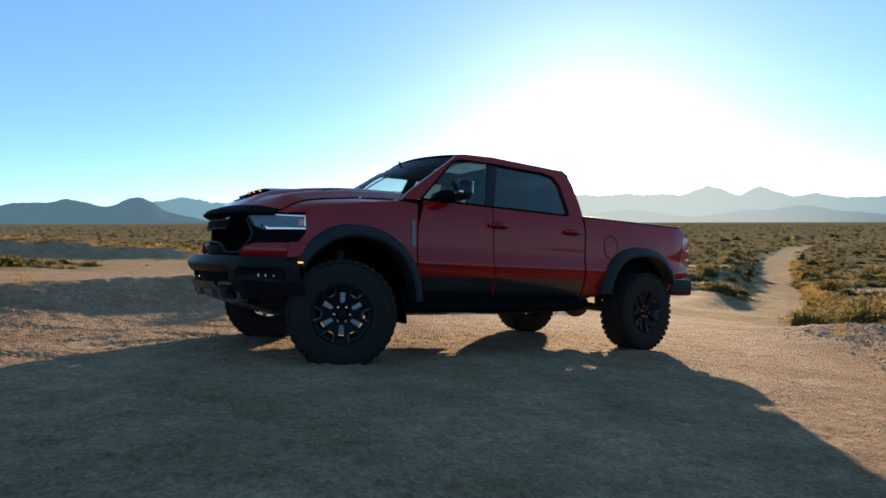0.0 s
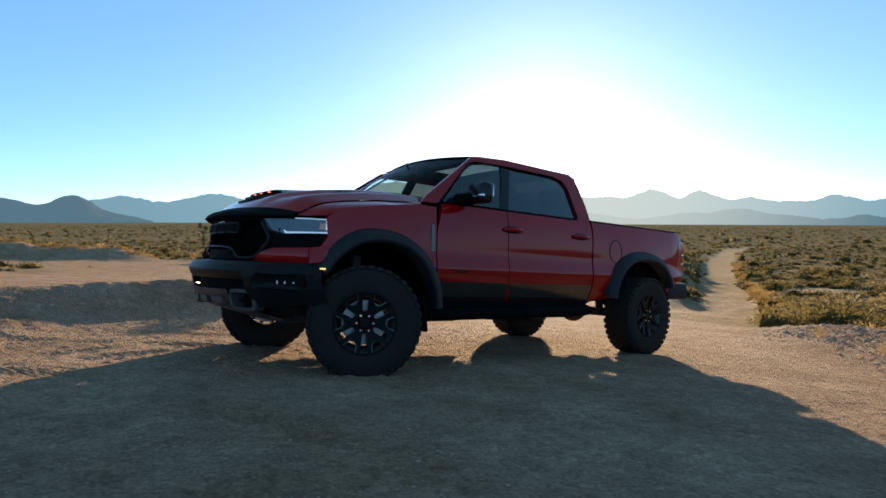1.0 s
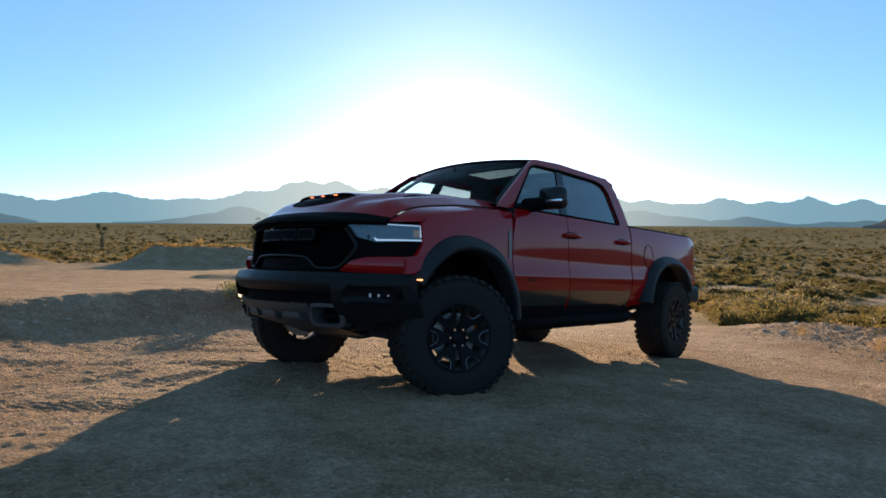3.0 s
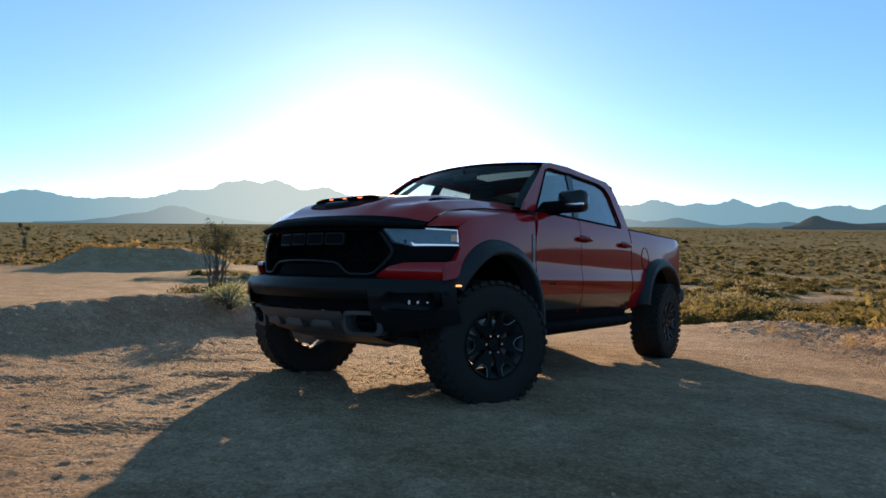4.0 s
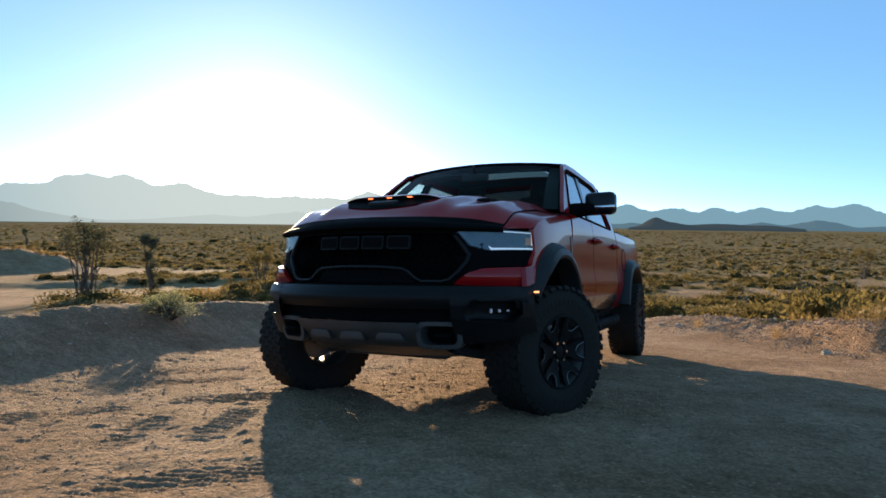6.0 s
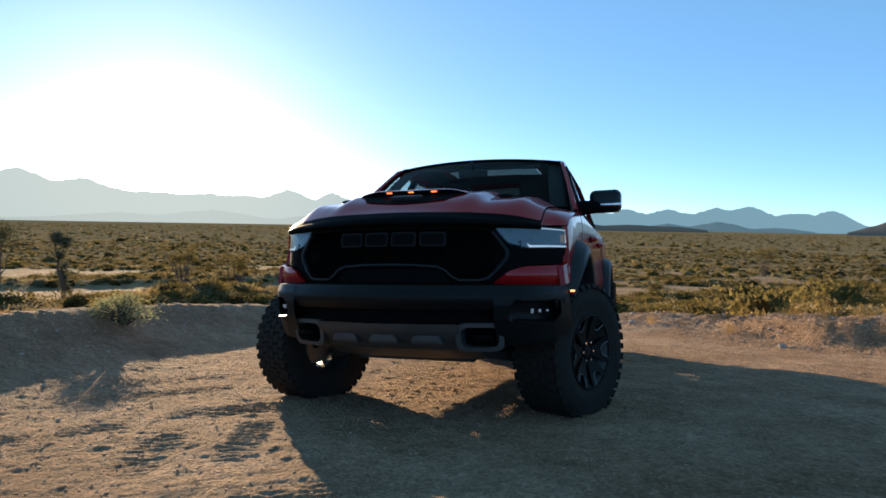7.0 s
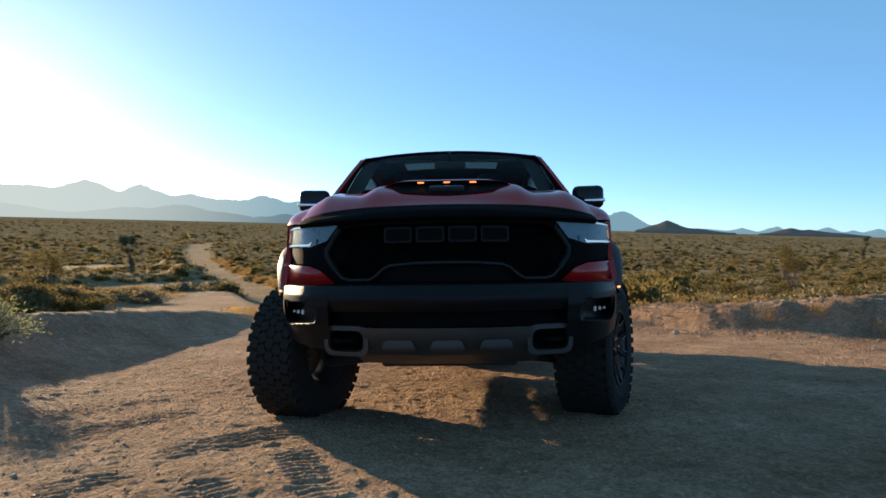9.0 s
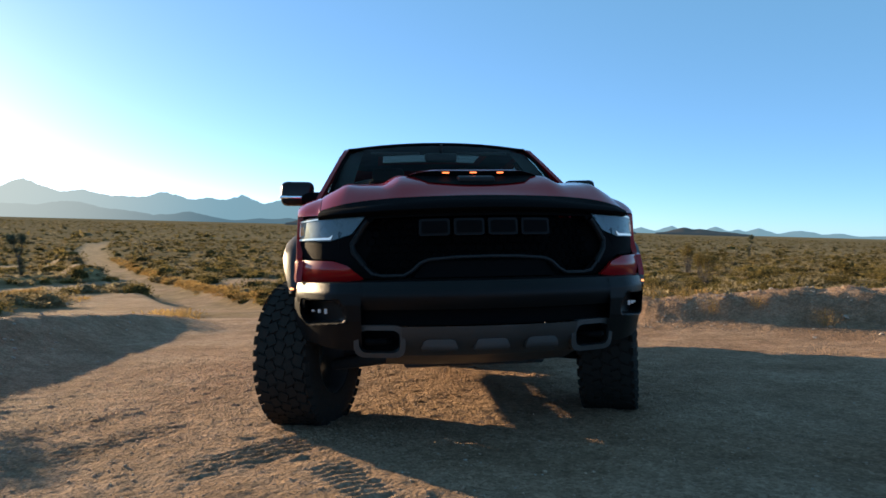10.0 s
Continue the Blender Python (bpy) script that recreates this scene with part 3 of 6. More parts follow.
# ---- the pickup ----
truck = tagged(new("pickup_truck"), "red crew-cab off-road pickup truck with black flares parked on dirt", "pickup truck")
truck.matrix_world = Matrix(((0.99689, -0.00158, -0.07881, 0), (-0.00158, 0.99920, -0.03990, 0), (0.07881, 0.03990, 0.99609, 0), (0, 0, 0, 1)))
AXLE, WHEEL_R, HALF_TRACK, STEER = 1.8425, 0.445, 0.945, -25


# lean of the body side by height, in degrees: a hollow flank over a shoulder and a sharp crease
SIDE_LEAN = [(0.50, -32), (0.60, -26), (0.70, -19), (0.76, -14), (0.80, -9), (0.84, -5), (0.884, -3), (0.886, 9.5), (0.94, 9), (0.98, 7), (1.02, 3), (1.04, 0.3), (1.05, -0.3), (1.08, -0.7), (1.12, -0.2), (1.16, 0.3), (1.21, 1.0), (1.25, 1.8), (1.30, 3.2), (1.36, 8), (1.40, 12), (1.46, 16)]


def side_profile():
    rows, y = [], 0.858
    for k in range(98):
        z = 0.50 + 0.01 * k
        rows.append((z, y))
        y -= 0.01 * math.tan(radians(np.interp(z + 0.005, [r[0] for r in SIDE_LEAN], [r[1] for r in SIDE_LEAN])))
    return rows


SIDE_Y = side_profile()


def side_y(x, z):
    """Half width of the body side."""
    y = curve(z, SIDE_Y)
    y += 0.03 * math.exp(-((x - 1.85) / 0.55) ** 2) * math.exp(-((z - 0.95) / 0.35) ** 2)
    y += 0.03 * math.exp(-((x + 1.85) / 0.60) ** 2) * math.exp(-((z - 0.95) / 0.35) ** 2)
    y -= 0.32 * max(0, x - 2.0) ** 2 + 0.30 * max(0, -2.45 - x) ** 2
    return y


def flank(s):
    return lambda x, z, d: (x, s * (side_y(x, z) - 0.03 + d), z)


def house_y(x, z):
    """Half width of the glasshouse above the belt line."""
    return 0.945 - (z - 1.44) * 0.345 - 0.05 * max(0, z - 1.8)


def glasshouse(s, out=0.0):
    return lambda x, z, d: (x, s * (house_y(x, z) - 0.03 + out + d), z)


def nose_x(y):
    """Plan curve of the front of the body."""
    return 2.715 - 0.41 * y * y - 2.6 * max(0, abs(y) - 0.75) ** 2


def nose(out=0.0, lean=0.10):
    return lambda y, z, d: (nose_x(y) + out + d - lean * (z - 0.9), y, z)


def bumper_x(y):
    return 2.80 - 0.38 * y * y - 3.0 * max(0, abs(y) - 0.72) ** 2


def corner_x(y, z):
    """Face of the rounded bumper corner."""
    v = (abs(y) - 0.62) / 0.365
    return bumper_x(y) + 0.002 + curve(z, [(0.50, -0.09), (0.60, -0.03), (0.68, 0.015), (0.76, 0.034), (0.82, 0.033), (0.87, 0.004)]) - 0.10 * max(0, v - 0.8)


FOG_HOLE = ((0.690, 0.672), (0.900, 0.655), (0.940, 0.700), (0.940, 0.790), (0.730, 0.790), (0.690, 0.745))


def in_fog_hole(p):
    """True on the bumper corner inside the opening of a fog lamp."""
    y, z = abs(p.y), p.z
    if p.x > bumper_x(y) + 0.05 or p.x < corner_x(y, z) - 0.03:
        return False
    inside = False
    for (y0, z0), (y1, z1) in zip(FOG_HOLE, FOG_HOLE[1:] + FOG_HOLE[:1]):
        if (z0 > z) != (z1 > z) and y < (y1 - y0) * (z - z0) / (z1 - z0) + y0:
            inside = not inside
    return inside


def bumper_face(out=0.0, lean=0.0):
    return lambda y, z, d: (bumper_x(y) + out + d - lean * (z - 0.7), y, z)


def arch(cx, cz, r, a0, a1, n=14, p=2.35):
    """Points of a squared-off wheel arch, from angle a0 to a1 in degrees."""
    pts = []
    for k in range(n + 1):
        a = radians(lerp(a0, a1, k / n))
        c, s = math.cos(a), math.sin(a)
        f = (abs(c) ** p + abs(s) ** p) ** (-1 / p)
        pts.append((cx + r * f * c, cz + r * f * s))
    return pts


HOOD_Z = [(1.10, 1.505), (1.40, 1.500), (1.70, 1.482), (2.00, 1.445), (2.25, 1.400), (2.45, 1.358), (2.60, 1.320), (2.70, 1.295), (2.76, 1.280)]


def hood_point(x, y):
    a = abs(y)
    dome = 0.048 * (1 - min(1, max(0, (a - 0.41) / 0.085))) * min(1, max(0, (2.55 - x) / 0.25))
    drop = 0.05 * max(0, a - 0.35) ** 2 + 0.9 * max(0, a - 0.58) ** 2 + 1.6 * max(0, a - 0.78) ** 2
    rib = 0.018 * math.exp(-((a - 0.70) / 0.05) ** 2) * min(1, max(0, (2.5 - x) / 0.3))
    z = curve(x, HOOD_Z) + dome - drop + rib
    edge = nose_x(min(a, 0.84)) - 0.035
    s = min(1, max(0, (x - edge + 0.24) / 0.24)) ** 2
    return (x, y, lerp(z, 1.264 - 0.028 * (min(a, 0.84) / 0.84) ** 2, s))


def in_sunroof(p):
    return -0.24 < p.x < 0.19 and abs(p.y) < 0.47


def build_body():
    # doors, fenders and bed sides
    for s in (1, -1):
        front_door = part("front_door", sheet(bmesh.new(), rounded([(1.10, 0.60), (1.165, 0.80), (1.165, 1.20), (1.10, 1.435), (0.335, 1.445), (0.30, 0.60)], 0.03), flank(s), 0.03, 0.022), PAINT, truck, "glossy red crew-cab front door")
        rear_door = part("rear_door", sheet(bmesh.new(), rounded([(0.29, 0.60), (0.325, 1.445), (-0.90, 1.455), (-0.928, 1.30), (-0.928, 0.60)], 0.03), flank(s), 0.03, 0.022), PAINT, truck, "glossy red crew-cab rear door")
        for door, x0, x1 in ((front_door, 1.145, 0.302), (rear_door, 0.288, -0.926)):
            b = sheet(bmesh.new(), [(x0 - 0.04, 0.602), (x0, 0.765), (x1, 0.765), (x1, 0.602)], flank(s), 0.033, 0.03)
            part("lower_panel", b, LOWERBLACK, door, "gloss black lower door panel")
        for door, hx in ((front_door, 0.27), (rear_door, -0.73)):
            b = bmesh.new()
            tube(b, [(hx - 0.115, s * 0.975, 1.262), (hx - 0.08, s * 1.005, 1.265), (hx, s * 1.014, 1.267), (hx + 0.08, s * 1.005, 1.266), (hx + 0.115, s * 0.975, 1.264)], [0.017, 0.022, 0.024, 0.022, 0.017])
            part("door_handle", b, PAINT, door, "body-coloured pull handle")
            b = sheet(bmesh.new(), rounded([(hx - 0.085, 1.235), (hx + 0.085, 1.235), (hx + 0.085, 1.30), (hx - 0.085, 1.30)], 0.03), flank(s), 0.031, 0.05)
            part("handle_cup", b, BLACK, door)
        b = bmesh.new()
        for k in range(4):
            sheet(b, [(0.84 + k * 0.034, 0.845), (0.862 + k * 0.034, 0.845), (0.862 + k * 0.034, 0.870), (0.84 + k * 0.034, 0.870)], flank(s), 0.0325, 0.1)
        part("badge", b, GLOSSBLACK, front_door, "small dark badge of plain bars")
        # front fender with its rolled top
        ar = arch(1.775, 0.50, 0.575, 172, 14, 18)
        outline = [(1.178, 0.58), (1.178, 1.395), (1.35, 1.40), (1.70, 1.36), (2.00, 1.308), (2.12, 1.275), (2.20, 1.225), (2.19, 1.08), (2.24, 1.00), (2.32, 0.985), (2.33, 0.87)]
        outline += [p for p in ar[::-1] if p[0] < 2.40 and p[1] > (0.865 if p[0] > 1.775 else 0.58)]
        b = sheet(bmesh.new(), outline, flank(s), 0.03, 0.03)

        def roll(u, v):
            x = lerp(1.17, 2.375, u)
            top = curve(x, [(1.178, 1.395), (1.35, 1.40), (1.70, 1.36), (2.00, 1.308), (2.12, 1.275), (2.20, 1.232), (2.375, 1.222)])
            hx, hy, hz = hood_point(x, 0.835)
            p0 = Vector((x, 0.835, hz - 0.006))
            p2 = Vector((x, max(0.836, min(side_y(x, top), 0.972 - (x - 2.20) * 0.78)), top))
            p1 = Vector((x, p2.y - 0.02, p0.z - 0.03 if p0.z - 0.03 > p2.z else p2.z))
            q = (1 - v) ** 2 * p0 + 2 * v * (1 - v) * p1 + v * v * p2
            return (q.x, s * q.y, q.z)
        grid(b, 28, 6, roll)
        fender = part("front_fender", b, PAINT, truck, "wide glossy red front fender", 50)
        b = sheet(bmesh.new(), rounded([(1.19, 1.02), (1.235, 1.02), (1.235, 1.24), (1.205, 1.25)], 0.015), flank(s), 0.036, 0.05)
        part("fender_vent", b, MACHINED, fender, "slim grey fender vent")
        # bed side
        ar = arch(-AXLE, 0.50, 0.575, 166, 12, 18)
        outline = [(-0.95, 0.60), (-0.95, 1.30), (-0.935, 1.438), (-2.60, 1.438), (-2.74, 1.40), (-2.80, 1.30), (-2.82, 1.10), (-2.80, 0.86), (-2.44, 0.80)]
        outline += [p for p in ar if p[0] > -2.43 and p[1] > 0.62]
        b = sheet(bmesh.new(), outline, flank(s), 0.03, 0.03)
        bed = part("bed_side", b, PAINT, truck, "glossy red cargo bed side", 50)
        b = sheet(bmesh.new(), [(-1.335 + 0.105 * math.cos(k * math.tau / 28), 1.145 + 0.125 * math.sin(k * math.tau / 28)) for k in range(28)], flank(s), 0.0315, 0.3)
        if s > 0:
            ring = bmesh.new()
            rp = []
            for k in range(29):
                x, z = -1.335 + 0.105 * math.cos(k * math.tau / 28), 1.145 + 0.125 * math.sin(k * math.tau / 28)
                rp.append((x, side_y(x, z) + 0.001, z))
            tube(ring, rp, 0.0045, 6, False)
            lid = part("fuel_lid", b, PAINT, bed, "oval fuel lid")
            part("lid_gap", ring, BLACK, bed)
        else:
            b.free()
        b = bmesh.new()
        grid(b, 20, 4, lambda u, v: (lerp(-0.94, -2.78, u), s * (0.945 - 0.10 * v - 0.30 * max(0, -2.45 - lerp(-0.94, -2.78, u)) ** 2), 1.44 + 0.022 * math.sin(v * math.pi) + 0.004))
        part("bed_rail", b, BLACK, truck, "black plastic bed rail cap")
        b = bmesh.new()
        grid(b, 8, 4, lambda u, v: (lerp(-0.97, -2.72, u), s * (0.84 - 0.02 * v), lerp(1.45, 0.86, v)))
        part("bed_wall", b, BLACK, truck)
        # glasshouse side: pillars and rail
        b = bmesh.new()
        sheet(b, [(1.33, 1.43), (1.18, 1.43), (1.10, 1.46), (0.70, 1.845), (0.62, 1.875), (0.20, 1.885), (-0.45, 1.875), (-0.58, 1.845), (-0.645, 1.77), (-0.70, 1.48), (-0.69, 1.45), (-0.92, 1.45), (-0.905, 1.60), (-0.86, 1.80), (-0.815, 1.90), (-0.74, 1.945), (0.20, 1.965), (0.56, 1.945), (0.66, 1.915), (1.25, 1.50)],
              glasshouse(s), 0.03, 0.08)
        part("cab_side", b, PAINT, truck, "red cab pillars and roof rail", 40)
        b = bmesh.new()
        sheet(b, [(0.41, 1.42), (0.31, 1.42), (0.155, 1.895), (0.27, 1.895)], glasshouse(s, -0.006), 0.03, 0.08)
        part("centre_pillar", b, GLOSSBLACK, truck, "gloss black centre pillar")
        b = bmesh.new()
        line = [(1.13, 1.445), (0.71, 1.85), (0.62, 1.88), (0.20, 1.89), (-0.45, 1.88), (-0.585, 1.85), (-0.65, 1.775), (-0.705, 1.48), (-0.69, 1.445), (1.13, 1.445)]
        tube(b, [(x, s * (house_y(x, z) + 0.002), z) for x, z in line], 0.009, 6, False)
        part("window_seal", b, BLACK, truck)
        b = sheet(bmesh.new(), [(1.09, 1.445), (0.40, 1.445), (0.26, 1.885), (0.62, 1.875), (0.70, 1.845)], glasshouse(s, 0.012), 0.004, 0.15)
        part("front_side_window", b, GLASS, truck, "clear side glass")
        b = sheet(bmesh.new(), [(0.33, 1.445), (0.175, 1.885), (-0.45, 1.875), (-0.575, 1.845), (-0.64, 1.77), (-0.70, 1.49), (-0.68, 1.45)], glasshouse(s, 0.012), 0.004, 0.15)
        part("rear_side_window", b, PRIVACY, truck, "dark tinted rear side glass")
        # wheel arch flares
        for cx, a0, a1, bend in ((1.775, 176, 31, 2.2), (-AXLE, 154, 13, 2.4)):
            b = bmesh.new()
            n = 30
            rings = []
            for k in range(n + 1):
                t = k / n
                a = radians(lerp(a0, a1, t))
                c, sn = math.cos(a), math.sin(a)
                f = (abs(c) ** bend + abs(sn) ** bend) ** (-1 / bend)
                ring = []
                for rr, yy in ((0.560, 0.93), (0.556, 1.040), (0.566, 1.066), (0.585, 1.074), (0.625, 1.062), (0.655, 1.030), (0.672, 0.985), (0.672, 0.93)):
                    x = cx + rr * f * c * (0.86 if cx > 0 and c > 0 else 1)
                    z = 0.50 + rr * f * sn * (0.995 if sn > 0 else 1)
                    yy -= 1.25 * max(0, x - 2.0) ** 2
                    ring.append(b.verts.new((x, s * yy, z)))
                rings.append(ring)
            for r0, r1 in zip(rings, rings[1:]):
                for k in range(len(r0)):
                    b.faces.new((r0[k], r0[(k + 1) % len(r0)], r1[(k + 1) % len(r1)], r1[k]))
            b.faces.new(rings[0])
            b.faces.new(rings[-1])
            flare = part("wheel_arch_flare", b, FLARE, truck, "matte black wheel arch flare", 28)
            if cx > 0:
                bb = bmesh.new()
                box(bb, (2.236, s * 1.000, 0.836), (0.042, 0.014, 0.012), 0.004, pose(0, 0, 0, 0, 0, -22 * s))
                part("marker_lamp", bb, lamp_mat("marker_amber", (1.0, 0.34, 0.12), 0.75), flare, "small lit amber marker")
            # inner liner
            b = bmesh.new()
            grid(b, 20, 2, lambda u, v: (cx + 0.60 * math.cos(radians(lerp(172, 30, u))), s * lerp(0.95, 0.50, v), 0.50 + 0.60 * math.sin(radians(lerp(172, 30, u)))))
            grid(b, 20, 3, lambda u, v: (cx + 0.60 * v * math.cos(radians(lerp(172, 30, u))), s * 0.50, 0.50 + 0.60 * v * math.sin(radians(lerp(172, 30, u)))))
            part("wheel_well", b, BLACK, truck)
        # rocker and step
        b = bmesh.new()
        box(b, (0.12, s * 0.855, 0.575), (2.15, 0.10, 0.10), 0.015)
        part("rocker", b, BLACK, truck)
        b = bmesh.new()
        tube(b, [(1.30, s * 0.86, 0.49), (1.22, s * 0.95, 0.49), (1.05, s * 0.98, 0.49), (-0.72, s * 0.98, 0.495), (-0.90, s * 0.95, 0.505), (-0.97, s * 0.86, 0.50)], 0.054, 12)
        for x in (0.9, 0.1, -0.7):
            box(b, (x, s * 0.80, 0.52), (0.06, 0.34, 0.04), 0.008)
        part("side_step", b, BLACK, truck, "black tubular rock slider step")
        b = bmesh.new()
        box(b, (1.315, s * 0.93, 0.50), (0.03, 0.24, 0.30), 0.012, pose(0, 0, 0, 0, 8, 0))
        part("mud_guard", b, BLACK, truck, "black mud guard behind the front wheel")
        # door mirror
        b = bmesh.new()
        box(b, (0.835, s * 1.130, 1.540), (0.13, 0.250, 0.185), 0.045, pose(0, 0, 0, 0, 0, -8 * s), 3)
        mirror = part("mirror_housing", b, GLOSSBLACK, truck, "black door mirror housing", 60)
        b = bmesh.new()
        tube(b, [(0.90, s * 0.905, 1.478), (0.875, s * 0.98, 1.490), (0.85, s * 1.08, 1.498)], [0.066, 0.058, 0.052], 12)
        part("mirror_arm", b, BLACK, mirror)
        b = bmesh.new()
        box(b, (0.897, s * 1.172, 1.507), (0.022, 0.17, 0.026), 0.008, pose(0, 0, 0, 0, 0, -8 * s))
        part("turn_signal", b, CHROME, mirror, "bright turn signal strip")
        b = bmesh.new()
        box(b, (0.762, s * 1.150, 1.548), (0.006, 0.165, 0.13), 0.002, pose(0, 0, 0, 0, 0, -10 * s))
        part("mirror_glass", b, CHROME, mirror)
        # tail lamp
        b = sheet(bmesh.new(), rounded([(-2.60, 0.98), (-2.815, 0.98), (-2.815, 1.33), (-2.68, 1.33)], 0.03), flank(s), 0.034, 0.06)
        lamp = part("tail_lamp", b, TAILRED, truck, "red tail lamp wrapping the bed corner")
        for zz in (1.06, 1.17):
            b = bmesh.new()
            box(b, (-2.78, s * (side_y(-2.78, zz) + 0.006), zz), (0.05, 0.006, 0.022), 0.002)
            part("reverse_lens", b, CHROME, lamp)

    # hood
    b = bmesh.new()
    def red_end(q):
        return nose_x(0.83 * q) - 0.035 - lerp(0.085, 0.025, abs(q) ** 1.5)
    grid(b, 40, 66, lambda u, v: hood_point(lerp(1.12, red_end(2 * v - 1), u), lerp(-0.83, 0.83, v)))
    hood = part("hood", b, PAINT, truck, "glossy red power-dome hood", 60)
    b = bmesh.new()
    grid(b, 12, 44, lambda u, v: hood_point(lerp(red_end(2 * v - 1), nose_x(0.83 * (2 * v - 1)) - 0.035, u), lerp(-0.83, 0.83, v)))
    part("hood_nose", b, BLACK, hood, "black hood nose above the grille", 60)
    b = bmesh.new()

    def lip(u, v):
        y = lerp(-0.84, 0.84, v)
        q = y / 0.84
        x0 = nose_x(max(-0.83, min(0.83, y))) - 0.035
        p = Vector(hood_point(x0, max(-0.83, min(0.83, y)))) + Vector((0, 0, 0.003))
        e = Vector((nose_x(y) + 0.012, y, 1.222 - 0.008 * q * q))
        m = Vector((lerp(p.x, e.x, 0.75), y, lerp(p.z, e.z, 0.40)))
        if u <= 0.75:
            t = u / 0.75
            return (1 - t) ** 2 * p + 2 * t * (1 - t) * m + t * t * e
        t = (u - 0.75) / 0.25
        return (e.x - 0.07 * t, y, e.z - 0.016 * min(1, t * 3))
    grid(b, 12, 44, lip)
    part("hood_lip", b, BLACK, hood, "gloss black hood front edge", 40)
    # scoop: raised collar round a dark mouth
    b = bmesh.new()

    def scoop(u, v):
        q = 2 * v - 1
        x = lerp(2.00, 2.335 - 0.04 * q * q, u)
        y = q * lerp(0.34, 0.37, u)
        base = hood_point(x, y)[2]
        rise = (0.040 * u ** 0.8) * (1 - abs(q) ** 5)
        return (x, y, base + rise + 0.002)
    grid(b, 16, 30, scoop)
    part("scoop", b, PAINT, hood, "raised hood scoop", 50)
    b = bmesh.new()

    def mouth(u, v):
        q = 2 * v - 1
        x1 = 2.335 - 0.04 * q * q
        y = q * 0.365
        if u < 0.25:
            back = x1 - 0.03 * u / 0.25
            return (back - 0.002, y, hood_point(x1, y)[2] + lerp(0.037, 0.006, u / 0.25) * (1 - abs(q) ** 5))
        t = (u - 0.25) / 0.75
        x = lerp(x1 - 0.032, 2.485 - 0.05 * q * q, t)
        yy = y * lerp(1.0, 0.72, t)
        return (x, yy, hood_point(x, yy)[2] + 0.006)
    grid(b, 16, 30, mouth)
    part("scoop_mouth", b, BLACK, hood, "black scoop intake")
    for y in (-0.152, 0.0, 0.152):
        b = bmesh.new()
        box(b, (2.326 - 0.2 * y * y, y, 1.456), (0.014, 0.038, 0.008), 0.003)
        part("clearance_lamp", b, AMBER, hood, "lit amber clearance lamp")
    b = bmesh.new()
    box(b, (2.40, 0.0, hood_point(2.40, 0)[2] + 0.010), (0.07, 0.20, 0.034), 0.010, pose(0, 0, 0, 0, 16, 0))
    part("intake_blade", b, FLARE, hood, "grey block in the scoop mouth")
    for s in (1, -1):
        b = bmesh.new()
        c = Vector(hood_point(1.75, s * 0.50))
        box(b, (1.75, s * 0.505, c.z + 0.002), (0.34, 0.11, 0.020), 0.008, pose(0, 0, 0, 0, 5, 4 * s))
        for k in range(5):
            box(b, (1.63 + k * 0.06, s * 0.505, c.z + 0.020 - k * 0.004), (0.012, 0.09, 0.014), 0.003, pose(0, 0, 0, 0, 30, 0))
        part("hood_vent", b, BLACK, hood, "black heat extractor vent")
    # roof, windshield, rear glass
    b = bmesh.new()

    def roof(u, v):
        q = 2 * v - 1
        x = lerp(0.70 - 0.12 * q * q, -0.84 + 0.04 * q * q, u)
        zc = curve(u, [(0, 1.968), (0.15, 1.985), (0.4, 1.998), (0.7, 1.992), (0.9, 1.965), (1, 1.935)])
        w = 0.775 - 0.02 * u
        return (x, q * w, zc - 0.035 * q * q - 0.03 * q ** 8)
    grid(b, 24, 24, roof)
    bmesh.ops.delete(b, geom=[f for f in b.faces if in_sunroof(f.calc_center_median())], context="FACES_ONLY")
    part("roof", b, PAINT, truck, "glossy red cab roof", 60)

    b = bmesh.new()
    grid(b, 24, 24, lambda u, v: Vector(roof(u, v)) - Vector((0, 0, 0.004)))
    bmesh.ops.delete(b, geom=[f for f in b.faces if not in_sunroof(f.calc_center_median())], context="FACES")
    part("sunroof_glass", b, SUNROOF, truck, "tinted sunroof glass", 60)

    def shield(inset):
        def at(u, v):
            q = (2 * v - 1) * inset
            x = lerp(1.40, 0.69, u) - q * q * lerp(0.22, 0.12, u)
            return (x + 0.035 * math.sin(u * math.pi), q * lerp(0.875, 0.745, u), lerp(1.475, 1.962, u) - 0.03 * q * q + 0.01 * math.sin(u * math.pi))
        return at
    b = bmesh.new()
    grid(b, 14, 20, shield(1.0))
    part("windshield", b, WINDSHIELD, truck, "raked clear windshield", 60)
    b = bmesh.new()
    g = shield(1.0)
    tube(b, [g(t / 10, 0.0) for t in range(11)] + [g(1, k / 12) for k in range(1, 13)] + [g(1 - t / 10, 1.0) for t in range(1, 11)], 0.013, 6, False)
    part("windshield_surround", b, BLACK, truck)
    for s in (1, -1):
        b = bmesh.new()
        grid(b, 12, 4, lambda u, v: Vector(shield(1.0)(u, 0.5 + s * lerp(0.5, 0.415, v))) - Vector((0.05 + 0.05 * v, 0, 0.01)))
        part("pillar_trim", b, TRIM, truck, "dark pillar trim")
    b = bmesh.new()
    grid(b, 4, 12, lambda u, v: (lerp(1.40, 1.16, u) - (2 * v - 1) ** 2 * 0.20, (2 * v - 1) * 0.87, 1.484 - 0.004 * u - 0.02 * (2 * v - 1) ** 2))
    part("cowl", b, BLACK, truck, "black wiper cowl")
